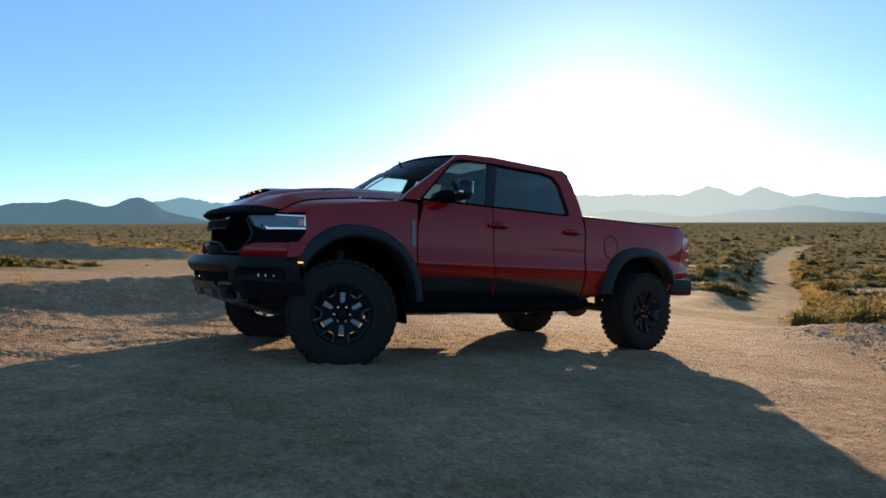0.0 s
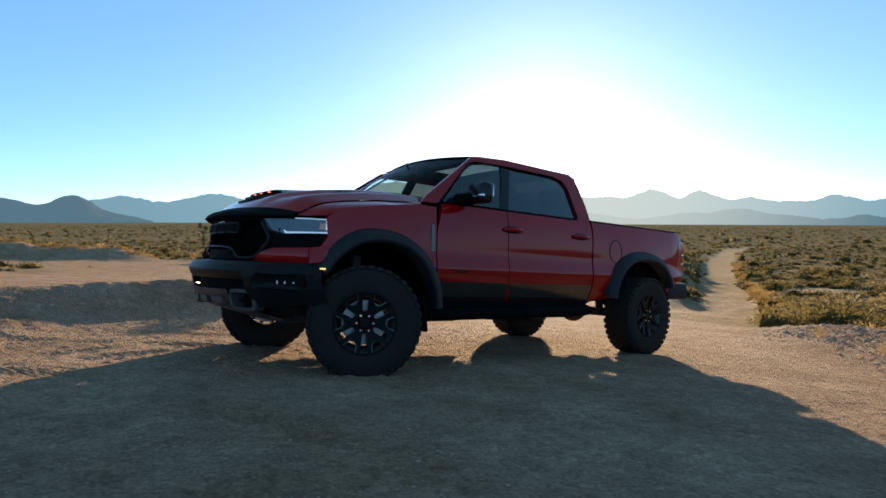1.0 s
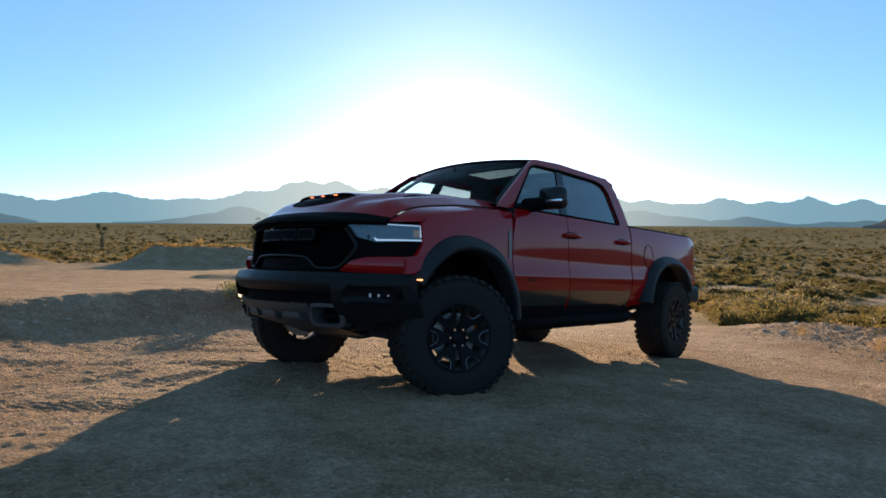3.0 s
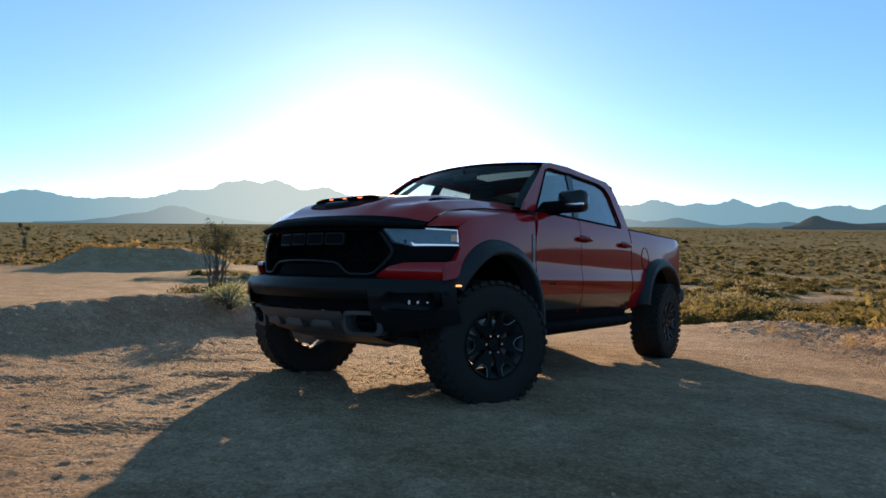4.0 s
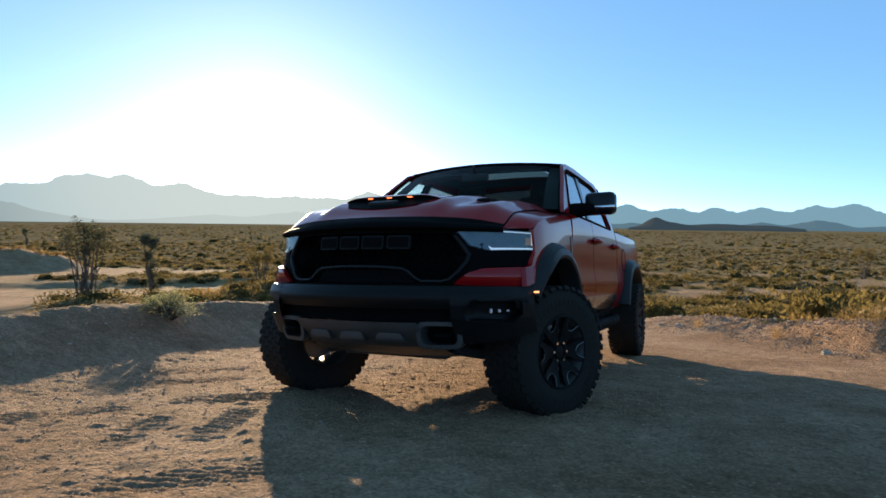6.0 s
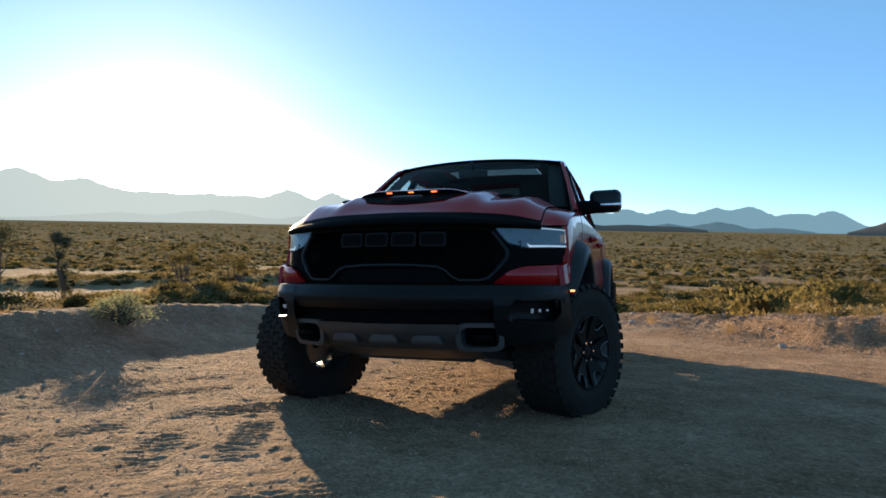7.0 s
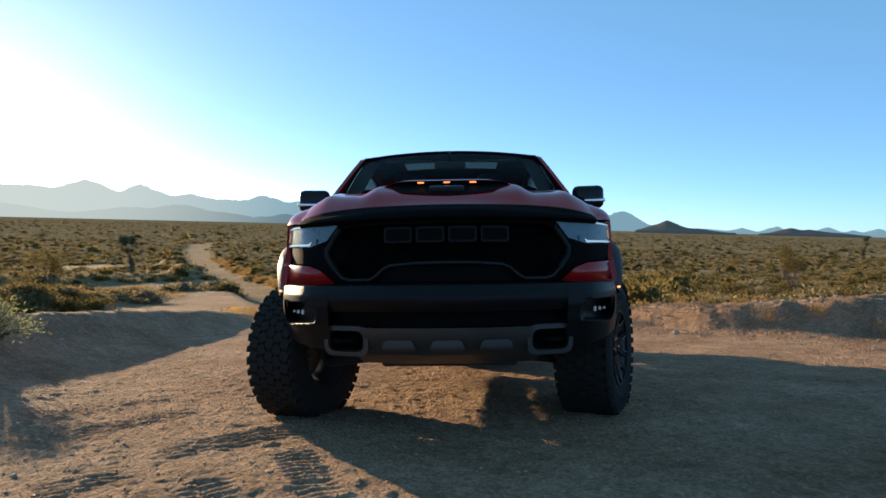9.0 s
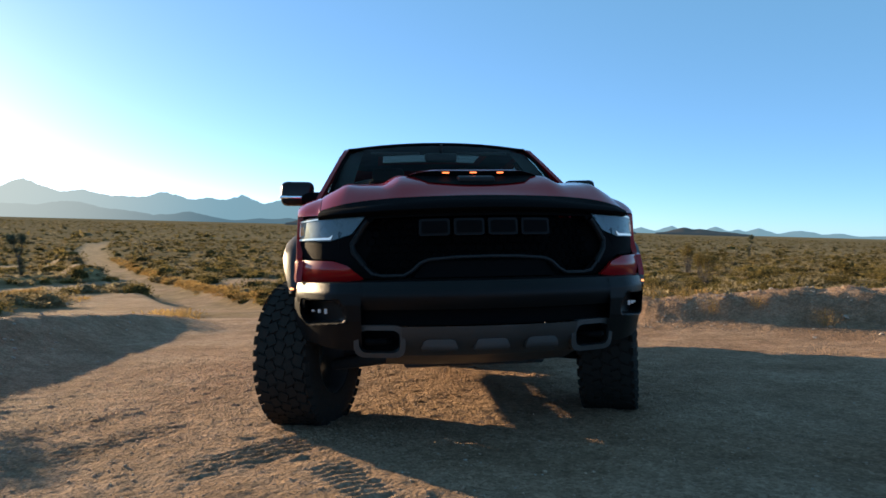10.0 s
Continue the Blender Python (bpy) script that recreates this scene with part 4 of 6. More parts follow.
    for s in (0.55, -0.12):
        b = bmesh.new()
        tube(b, [(1.30, s, 1.505), (1.28, s - 0.25, 1.515), (1.22, s - 0.52, 1.53)], [0.010, 0.008, 0.006], 6)
        part("wiper", b, BLACK, truck)
    b = sheet(bmesh.new(), [(-0.80, 1.42), (0.80, 1.42), (0.80, 1.56), (0.74, 1.90), (0.66, 1.965), (-0.66, 1.965), (-0.74, 1.90), (-0.80, 1.56)], lambda y, z, d: (-0.88 + (z - 1.45) * 0.13 + d, y * 1.07, z), 0.004, 0.2)
    part("rear_window", b, DARKGLASS, truck, "dark tinted rear glass")
    b = bmesh.new()
    sheet(b, [(-0.93, 0.60), (0.93, 0.60), (0.93, 1.47), (-0.93, 1.47)], lambda y, z, d: (-0.915 + d, y, z), 0.03, 0.4)
    part("cab_back", b, TRIM, truck)
    # tub that closes the body behind the panels
    b = bmesh.new()
    box(b, (0.13, 0, 0.90), (2.05, 1.80, 0.55), 0.03)
    part("cab_floor", b, TRIM, truck)
    b = bmesh.new()
    box(b, (1.75, 0, 1.02), (1.20, 0.98, 0.62), 0.05)
    part("engine_bay", b, BLACK, truck)
    b = bmesh.new()
    box(b, (2.33, 0, 1.00), (0.30, 1.50, 0.36), 0.06)
    part("radiator_core", b, BLACK, truck)
    b = bmesh.new()
    box(b, (-1.84, 0, 0.84), (1.74, 1.00, 0.08), 0.01)
    box(b, (-1.84, 0, 1.00), (1.74, 1.66, 0.03), 0.01)
    part("bed_floor", b, BLACK, truck)
    # tailgate and rear bumper
    b = sheet(bmesh.new(), rounded([(-0.80, 0.84), (0.80, 0.84), (0.80, 1.44), (-0.80, 1.44)], 0.03), lambda y, z, d: (-2.76 - d - 0.015 * math.sin((z - 0.84) * 5), y, z), 0.05, 0.1)
    part("tailgate", b, PAINT, truck, "red tailgate")
    b = bmesh.new()
    box(b, (-2.86, 0, 0.71), (0.16, 1.66, 0.20), 0.04, None, 3)
    for s in (1, -1):
        box(b, (-2.72, s * 0.86, 0.72), (0.36, 0.17, 0.20), 0.04, pose(0, 0, 0, 0, 0, -12 * s), 3)
    part("rear_bumper", b, FLARE, truck, "black steel rear bumper")


def build_front():
    # black nose panel with the grille cut open by its own frame
    b = bmesh.new()
    for s in (1, -1):
        sheet(b, [(s * y, z) for y, z in ((0.52, 1.218), (0.96, 1.212), (0.97, 1.00), (0.76, 0.985), (0.60, 0.885), (0.50, 0.885), (0.62, 0.98), (0.665, 1.05), (0.60, 1.13))], nose(-0.05), 0.03, 0.05)
    sheet(b, [(-0.62, 1.188), (0.62, 1.188), (0.62, 1.222), (-0.62, 1.222)], nose(-0.045), 0.03, 0.06)
    face = part("nose_panel", b, BLACK, truck, "black front fascia")
    b = sheet(bmesh.new(), [(-0.56, 0.88), (0.56, 0.88), (0.68, 1.03), (0.60, 1.185), (-0.60, 1.185), (-0.68, 1.03)], nose(-0.13), 0.02, 0.08)
    grille = part("grille", b, BLACK, truck, "dark honeycomb grille with a lower arch bar")
    # honeycomb cells of the grille
    b = bmesh.new()
    step = 0.047
    for row in range(8):
        for col in range(-15, 16):
            y, z = (col + 0.5 * (row % 2)) * step, 0.91 + row * step * 0.86
            lim = 0.55 + 0.10 * min(1, max(0, (z - 0.88) / 0.12)) - 0.08 * max(0, (z - 1.05) / 0.13)
            if abs(y) > lim or z > 1.17:
                continue
            ring = []
            for r, d in ((0.027, 0.0), (0.022, 0.012)):
                ring.append([b.verts.new((nose_x(y) - 0.09 + d - 0.1 * (z - 0.9), y + r * math.sin(k * math.tau / 6), z + r * math.cos(k * math.tau / 6))) for k in range(6)])
            for k in range(6):
                b.faces.new((ring[0][k], ring[0][(k + 1) % 6], ring[1][(k + 1) % 6], ring[1][k]))
    part("honeycomb_mesh", b, BLACK, grille, "", 20)

    def bar(name, pts, r, material, label="", out=0.0):
        bb = bmesh.new()
        tube(bb, [(nose_x(y) + out - 0.10 * (z - 0.9), y, z) for y, z in pts], r, 8)
        return part(name, bb, material, grille, label)
    bar("arch_bar", [(-0.60, 0.945), (-0.565, 0.908), (-0.52, 0.897), (-0.41, 0.897), (-0.375, 0.915), (-0.33, 0.955), (-0.29, 0.972), (-0.15, 0.982), (0, 0.984), (0.15, 0.982), (0.29, 0.972), (0.33, 0.955), (0.375, 0.915), (0.41, 0.897), (0.52, 0.897), (0.565, 0.908), (0.60, 0.945)], 0.008, FLARE, "satin grey arch bar", 0.0)
    for s in (1, -1):
        bar("side_bar", [(s * 0.60, 0.945), (s * 0.655, 1.02), (s * 0.66, 1.06), (s * 0.60, 1.15), (s * 0.58, 1.175)], 0.016, BUMPER, "", -0.01)
    b = sheet(bmesh.new(), [(-0.36, 0.885), (0.36, 0.885), (0.31, 0.945), (0.27, 0.962), (-0.27, 0.962), (-0.31, 0.945)], nose(-0.06), 0.02, 0.06)
    part("lower_intake", b, BLACK, grille)
    # the badge: a row of plain raised blocks
    for y, w in ((-0.255, 0.150), (-0.085, 0.150), (0.085, 0.150), (0.255, 0.150)):
        b = sheet(bmesh.new(), rounded([(y - w / 2, 1.090), (y + w / 2, 1.090), (y + w / 2, 1.174), (y - w / 2, 1.174)], 0.014), nose(-0.035), 0.022, 0.06)
        plate = part("badge_block", b, BADGE, grille, "dark plain raised badge block")
        b = sheet(bmesh.new(), rounded([(y - w / 2 + 0.012, 1.102), (y + w / 2 - 0.012, 1.102), (y + w / 2 - 0.012, 1.162), (y - w / 2 + 0.012, 1.162)], 0.01), nose(-0.0125), 0.004, 0.06)
        part("badge_inlay", b, BLACK, plate)
    # headlamps
    for s in (1, -1):
        b = sheet(bmesh.new(), [(s * y, z) for y, z in ((0.585, 1.210), (0.960, 1.206), (0.970, 1.098), (0.775, 1.086), (0.665, 1.116))], nose(-0.028), 0.014, 0.05)
        lamp = part("headlamp", b, LAMPBOWL, truck, "slim headlamp with white light strips")
        b = sheet(bmesh.new(), [(s * y, z) for y, z in ((0.59, 1.208), (0.958, 1.204), (0.958, 1.198), (0.595, 1.202))], nose(-0.016), 0.010, 0.05)
        part("running_light", b, DRL, lamp, "lit white light strip")
        b = sheet(bmesh.new(), [(s * y, z) for y, z in ((0.762, 1.113), (0.782, 1.101), (0.960, 1.108), (0.962, 1.099), (0.776, 1.089))], nose(-0.016), 0.010, 0.05)
        part("running_light", b, DRL, lamp, "lit white light strip")
        b = sheet(bmesh.new(), [(s * y, z) for y, z in ((0.951, 1.196), (0.959, 1.196), (0.964, 1.122), (0.955, 1.122))], nose(-0.016), 0.008, 0.05)
        part("light_guide", b, DRL, lamp, "thin upright light strip")
        b = sheet(bmesh.new(), [(s * y, z) for y, z in ((0.930, 1.172), (0.954, 1.172), (0.956, 1.126), (0.930, 1.126))], nose(-0.020), 0.010, 0.05)
        part("side_reflector", b, AMBERLENS, lamp, "amber corner lens")
        b = sheet(bmesh.new(), [(s * y, z) for y, z in ((0.582, 1.214), (0.964, 1.210), (0.974, 1.094), (0.772, 1.081), (0.660, 1.112))], nose(-0.003), 0.004, 0.05)
        part("lens", b, LENS, lamp)
        # painted corner below the lamp
        b = sheet(bmesh.new(), rounded([(s * y, z) for y, z in ((0.600, 0.880), (0.685, 0.950), (0.760, 0.976), (0.985, 0.992), (0.985, 0.868), (0.80, 0.866))], 0.012), lambda y, z, d: (nose_x(y) - 0.014 + d + 0.026 * (1 - ((z - 0.93) / 0.065) ** 2), y, z), 0.040, 0.025)
        part("corner_panel", b, PAINT, truck, "red painted corner below the headlamp", 50)
    # bumper
    b = bmesh.new()

    def bump(u, v):
        y = lerp(-0.965, 0.965, v)
        z0, z1 = 0.868, 0.735
        t = u
        bulge = 0.035 * math.sin(t * math.pi)
        return (bumper_x(y) + bulge, y, lerp(z0, z1, t))
    grid(b, 8, 40, bump)
    grid(b, 2, 40, lambda u, v: (bumper_x(lerp(-0.965, 0.965, v)) - 0.14 * u, lerp(-0.965, 0.965, v), 0.868 + 0.012 * u))
    for s in (1, -1):
        def corner(u, v):
            y = lerp(0.62, 0.985, v)
            z = lerp(0.869, lerp(0.530, 0.585, v ** 2), u)
            return (corner_x(y, z), s * y, z)
        grid(b, 44, 44, corner)
    bmesh.ops.delete(b, geom=[f for f in b.faces if in_fog_hole(f.calc_center_median())], context="FACES_ONLY")
    bumper = part("front_bumper", b, BUMPER, truck, "matte black steel front bumper", 45)
    b = sheet(bmesh.new(), [(-0.72, 0.655), (0.72, 0.655), (0.70, 0.75), (-0.70, 0.75)], bumper_face(-0.09), 0.02, 0.08)
    part("bumper_slot", b, BLACK, bumper)
    # skid plate with hook openings
    b = bmesh.new()
    grid(b, 6, 36, lambda u, v: (bumper_x(lerp(-0.43, 0.43, v)) + 0.004 - 0.16 * u ** 1.5, lerp(-0.43, 0.43, v), lerp(0.655, 0.50, u)))
    grid(b, 3, 24, lambda u, v: (bumper_x(lerp(-0.50, 0.50, v)) - 0.156 - 0.28 * u, lerp(-0.50, 0.50, v), lerp(0.50, 0.415, u)))
    skid = part("skid_plate", b, SKID, bumper, "grey skid plate", 40)
    for y in (-0.25, 0.0, 0.25):
        bb = bmesh.new()
        sheet(bb, rounded([(y - 0.092, 0.530), (y + 0.092, 0.530), (y + 0.072, 0.590), (y - 0.072, 0.590)], 0.02), lambda yy, z, d: (bumper_x(yy) + 0.004 - 0.16 * ((0.655 - z) / 0.155) ** 1.5 + d * (1.0 - 0.75 * max(0, (z - 0.545) / 0.045)) - 0.01, yy, z), 0.060, 0.02)
        part("skid_boss", bb, SKID, skid, "raised boss", 50)
    for s in (1, -1):
        bb = bmesh.new()
        cy, cz = s * 0.535, 0.580
        outer = rounded([(cy - 0.125, cz - 0.080), (cy + 0.125, cz - 0.080), (cy + 0.125, cz + 0.080), (cy - 0.125, cz + 0.080)], 0.055, 5)
        inner = rounded([(cy - 0.100, cz - 0.056), (cy + 0.100, cz - 0.056), (cy + 0.100, cz + 0.056), (cy - 0.100, cz + 0.056)], 0.045, 5)
        rings = []
        for pts, d in ((outer, -0.05), (outer, 0.015), (inner, 0.018), (inner, -0.08)):
            rings.append([bb.verts.new((bumper_x(y) - 0.035 + d - 0.25 * (0.655 - z), y, z)) for y, z in pts])
        for r0, r1 in zip(rings, rings[1:]):
            n = len(r0)
            for k in range(n):
                bb.faces.new((r0[k], r0[(k + 1) % n], r1[(k + 1) % n], r1[k]))
        bezel = part("hook_bezel", bb, SKID, bumper, "grey tow hook bezel", 40)
        bb = bmesh.new()
        sheet(bb, outer, lambda y, z, d: (bumper_x(y) - 0.135 + d - 0.25 * (0.655 - z), y, z), 0.01, 0.1)
        part("hook_recess", bb, BLACK, bezel)
        bb = bmesh.new()
        x0 = bumper_x(cy) - 0.05
        tube(bb, [(x0 - 0.08, cy - 0.055, cz), (x0 - 0.02, cy - 0.055, cz), (x0 + 0.01, cy - 0.02, cz), (x0 + 0.01, cy + 0.03, cz), (x0 - 0.02, cy + 0.055, cz), (x0 - 0.08, cy + 0.055, cz)], 0.016, 8)
        part("tow_hook", bb, BLACK, bezel, "black tow hook")
        # fog lamp set back in its bezel
        line = rounded([(s * y, z) for y, z in FOG_HOLE], 0.03, 4)
        mid = (s * 0.815, 0.722)
        bb = bmesh.new()
        rings = []
        for k, back in ((1.05, -0.003), (0.97, 0.004), (0.90, 0.035), (0.78, 0.085)):
            rings.append([bb.verts.new((corner_x(y, z) - back, lerp(mid[0], y, k), lerp(mid[1], z, k))) for y, z in line])
        for r0, r1 in zip(rings, rings[1:]):
            for k in range(len(r0)):
                bb.faces.new((r0[k], r0[(k + 1) % len(r0)], r1[(k + 1) % len(r1)], r1[k]))
        bb.faces.new(rings[-1])
        pod = part("fog_lamp", bb, BUMPER, bumper, "dark fog lamp recess in the bumper corner", 50)
        for k in range(3):
            bb = bmesh.new()
            yy = s * (0.800 + k * 0.036)
            box(bb, (corner_x(yy, 0.725) - 0.070, yy, 0.725), (0.012, 0.014, 0.026 - 0.007 * k), 0.003, pose(0, 0, 0, 0, 0, -25 * s))
            part("fog_led", bb, FOG, pod, "lit white fog diode")
    bb = bmesh.new()
    box(bb, (2.05, 0, 0.42), (0.40, 0.80, 0.05), 0.02, pose(0, 0, 0, 0, 4, 0))
    part("underbody_guard", bb, CHASSIS, truck)


build_body()
build_front()


# ---- wheels ----
def build_wheel():
    """One wheel about the y axis, its outer face towards +y."""
    hub = new("wheel")
    hub.parent = truck
    b = bmesh.new()
    lathe(b, [(0.232, -0.130), (0.250, -0.150), (0.300, -0.162), (0.360, -0.164), (0.405, -0.156), (0.422, -0.142), (0.428, -0.10), (0.430, 0.0), (0.428, 0.10), (0.422, 0.142), (0.405, 0.156), (0.360, 0.164), (0.300, 0.162), (0.250, 0.150), (0.232, 0.130)], 64)
    # tread: five staggered rows of lugs and the shoulder blocks
    n = 38
    for row, (y, w, off) in enumerate(((-0.108, 0.054, 0.0), (-0.054, 0.050, 0.5), (0.0, 0.050, 0.0), (0.054, 0.050, 0.5), (0.108, 0.054, 0.0))):
        for k in range(n):
            a = (k + off) * math.tau / n
            m = Matrix.Rotation(-a, 4, "Y") @ Matrix.Translation((0.432, y, 0)) @ Matrix.Rotation(radians(24 if row % 2 else -20), 4, "X")
            bmesh.ops.create_cube(b, size=1.0, matrix=m @ Matrix.Diagonal((0.018, w, 0.058, 1)))
    for sgn in (1, -1):
        for k in range(n):
            a = (k + 0.5) * math.tau / n
            m = Matrix.Rotation(-a, 4, "Y") @ Matrix.Translation((0.425, sgn * 0.149, 0)) @ Matrix.Rotation(radians(-32 * sgn), 4, "Z")
            bmesh.ops.create_cube(b, size=1.0, matrix=m @ Matrix.Diagonal((0.030, 0.028, 0.046 if k % 2 else 0.036, 1)))
    for sgn in (1, -1):
        for k in range(48):
            a = k * math.tau / 48
            m = Matrix.Rotation(-a, 4, "Y") @ Matrix.Translation((0.335, sgn * 0.1635, 0))
            bmesh.ops.create_cube(b, size=1.0, matrix=m @ Matrix.Diagonal((0.040, 0.004, 0.012, 1)))
    part("tyre", b, RUBBER, hub, "chunky all-terrain tyre", 30)
    b = bmesh.new()
    lathe(b, [(0.238, 0.145), (0.246, 0.150), (0.247, 0.138), (0.225, 0.118), (0.205, 0.06), (0.200, -0.06), (0.232, -0.135), (0.245, -0.140), (0.238, -0.148), (0.222, -0.132), (0.195, -0.06), (0.197, 0.05), (0.215, 0.112), (0.238, 0.145)], 48)
    rim = part("rim", b, BARREL, hub, "dusty grey alloy rim barrel", 30)
    ring = bmesh.new()
    tube(ring, [(0.238 * math.cos(k * math.tau / 48), 0.150, 0.238 * math.sin(k * math.tau / 48)) for k in range(49)], 0.007, 6, False)
    part("rim_flange", ring, RIM, rim, "rim flange")
    # six forked spokes
    fork = [(0.055, -0.030), (0.100, -0.036), (0.150, -0.062), (0.222, -0.086), (0.232, -0.057), (0.190, -0.040), (0.172, -0.030), (0.160, 0.0), (0.172, 0.030), (0.190, 0.040), (0.232, 0.057), (0.222, 0.086), (0.150, 0.062), (0.100, 0.036), (0.055, 0.030)]
    for k in range(6):
        a = k * math.tau / 6 + 0.26
        ca, sa = math.cos(a), math.sin(a)

        def at(u, v, d):
            r = math.hypot(u, v)
            return (u * ca - v * sa, 0.088 + 0.035 * (r / 0.23) ** 2 + d, u * sa + v * ca)
        b = sheet(bmesh.new(), fork, at, 0.028, 0.2)
        spoke = part("spoke", b, RIM, rim, "forked dark spoke")
        b = bmesh.new()
        for side in (1, -1):
            pts = [(0.222, side * 0.0845), (0.232, side * 0.057), (0.190, side * 0.040), (0.172, side * 0.030), (0.160, 0.0)]
            tube(b, [at(u, v, 0.027) for u, v in pts], 0.0034, 5)
        part("machined_edge", b, MACHINED, spoke, "machined bright edge")
    b = bmesh.new()
    lathe(b, [(0.002, 0.128), (0.040, 0.126), (0.046, 0.118), (0.048, 0.10), (0.078, 0.108), (0.086, 0.100), (0.090, 0.07)], 32)
    part("hub_cap", b, RIM, rim, "dark centre cap", 30)
    for k in range(6):
        a = k * math.tau / 6 + 0.26
        b = bmesh.new()
        bmesh.ops.create_cone(b, cap_ends=True, segments=6, radius1=0.0105, radius2=0.009, depth=0.03, matrix=Matrix.Translation((0.064 * math.cos(a), 0.118, 0.064 * math.sin(a))) @ Matrix.Rotation(radians(-90), 4, "X"))
        part("lug_nut", b, CHROME, rim, "bright lug nut")
    b = bmesh.new()
    lathe(b, [(0.06, 0.04), (0.172, 0.04), (0.175, 0.034), (0.175, 0.016), (0.172, 0.01), (0.06, 0.01)], 36, True)
    part("brake_disc", b, DISC, hub, "bright machined brake disc", 30)
    return hub


wheel = build_wheel()
Z_HUB = WHEEL_R - 0.006
wheel.matrix_local = pose(AXLE, HALF_TRACK, Z_HUB, 0, 0, STEER) @ pose(0, 0, 0, 0, 15, 0)
copy_thing(wheel, pose(AXLE, -HALF_TRACK + 0.015, Z_HUB, 0, 0, 180 - 19) @ pose(0, 0, 0, 0, 40, 0))
copy_thing(wheel, pose(-AXLE, HALF_TRACK, Z_HUB, 0, 5, 0))
copy_thing(wheel, pose(-AXLE, -HALF_TRACK, Z_HUB, 0, 0, 180) @ pose(0, 0, 0, 0, 33, 0))
for ob in truck.children:
    if ob.name.split(".")[0] == "wheel":
        ob.scale = (0.982, 1.0, 0.982)


# ---- chassis and cabin ----
def build_under():
    for s in (1, -1):
        b = bmesh.new()
        tube(b, [(2.35, s * 0.42, 0.52), (1.6, s * 0.42, 0.52), (1.1, s * 0.45, 0.56), (-1.3, s * 0.45, 0.56), (-1.9, s * 0.45, 0.70), (-2.7, s * 0.45, 0.66)], 0.07, 8)
        part("frame_rail", b, CHASSIS, truck, "dark steel frame rail")
        b = bmesh.new()
        tube(b, [(1.75, s * 0.42, 0.42), (AXLE, s * 0.80, 0.36)], 0.035, 8)
        tube(b, [(2.15, s * 0.40, 0.44), (AXLE, s * 0.80, 0.36)], 0.035, 8)
        tube(b, [(AXLE - 0.10, s * 0.62, 0.40), (AXLE - 0.12, s * 0.58, 0.95)], 0.045, 10)
        part("suspension_arm", b, CHASSIS, truck, "front suspension arm and damper")
        b = bmesh.new()
        tube(b, [(-AXLE + 0.18, s * 0.55, 0.42), (-AXLE + 0.22, s * 0.52, 0.95)], 0.045, 10)
        part("rear_damper", b, CHASSIS, truck)
        b = bmesh.new()
        tube(b, [(-0.6, s * 0.30, 0.50), (-1.5, s * 0.33, 0.60), (-2.4, s * 0.55, 0.62), (-2.92, s * 0.60, 0.60)], 0.045, 10)
        part("exhaust_pipe", b, CHASSIS, truck, "dark exhaust pipe")
    b = bmesh.new()
    tube(b, [(-AXLE, -0.84, Z_HUB), (-AXLE, -0.2, Z_HUB), (-AXLE, 0.2, Z_HUB), (-AXLE, 0.84, Z_HUB)], 0.05, 12)
    bmesh.ops.create_uvsphere(b, u_segments=20, v_segments=12, radius=0.165, matrix=Matrix.Translation((-AXLE, 0.0, Z_HUB + 0.01)))
    part("rear_axle", b, CHASSIS, truck, "rear axle with differential")
    b = bmesh.new()
    tube(b, [(AXLE - 0.1, -0.75, 0.42), (AXLE - 0.1, 0.75, 0.42)], 0.028, 8)
    box(b, (AXLE - 0.05, 0.1, 0.48), (0.36, 0.40, 0.24), 0.07)
    part("front_differential", b, CHASSIS, truck)
    b = bmesh.new()
    box(b, (-0.25, 0.36, 0.47), (0.95, 0.52, 0.16), 0.05)
    part("tank_guard", b, CHASSIS, truck, "dark tank guard under the cab")
    b = bmesh.new()
    box(b, (0.9, 0.0, 0.47), (1.3, 0.62, 0.24), 0.08)
    box(b, (1.25, 0.0, 0.44), (0.30, 1.30, 0.16), 0.05)
    part("gearbox", b, CHASSIS, truck)
    b = bmesh.new()
    tube(b, [(0.4, 0.05, 0.50), (-AXLE + 0.1, 0.0, 0.47)], 0.045, 10)
    part("drive_shaft", b, CHASSIS, truck)
    # cabin
    b = bmesh.new()
    box(b, (1.02, 0, 1.34), (0.42, 1.62, 0.24), 0.06, pose(0, 0, 0, 0, 8, 0), 3)
    part("dashboard", b, TRIM, truck, "dark dashboard")
    b = bmesh.new()
    tube(b, [(0.78 + 0.07 * math.sin(k * math.tau / 28), 0.40 + 0.185 * math.cos(k * math.tau / 28), 1.36 + 0.17 * math.sin(k * math.tau / 28)) for k in range(29)], 0.016, 8, False)
    tube(b, [(0.78, 0.40, 1.36), (0.98, 0.40, 1.30)], 0.03, 8)
    tube(b, [(0.78, 0.22, 1.36), (0.78, 0.58, 1.36)], 0.016, 8)
    part("steering_wheel", b, TRIM, truck, "dark steering wheel")
    for y in (0.40, -0.40):
        b = bmesh.new()
        box(b, (0.30, y, 1.13), (0.52, 0.50, 0.16), 0.05, None, 3)
        box(b, (0.02, y, 1.44), (0.15, 0.52, 0.62), 0.06, pose(0, 0, 0, 0, -14, 0), 3)
        seat = part("front_seat", b, TRIM, truck, "dark bucket seat", 60)
        b = bmesh.new()
        box(b, (-0.09, y, 1.800), (0.10, 0.30, 0.19), 0.04, pose(0, 0, 0, 0, -10, 0), 3)
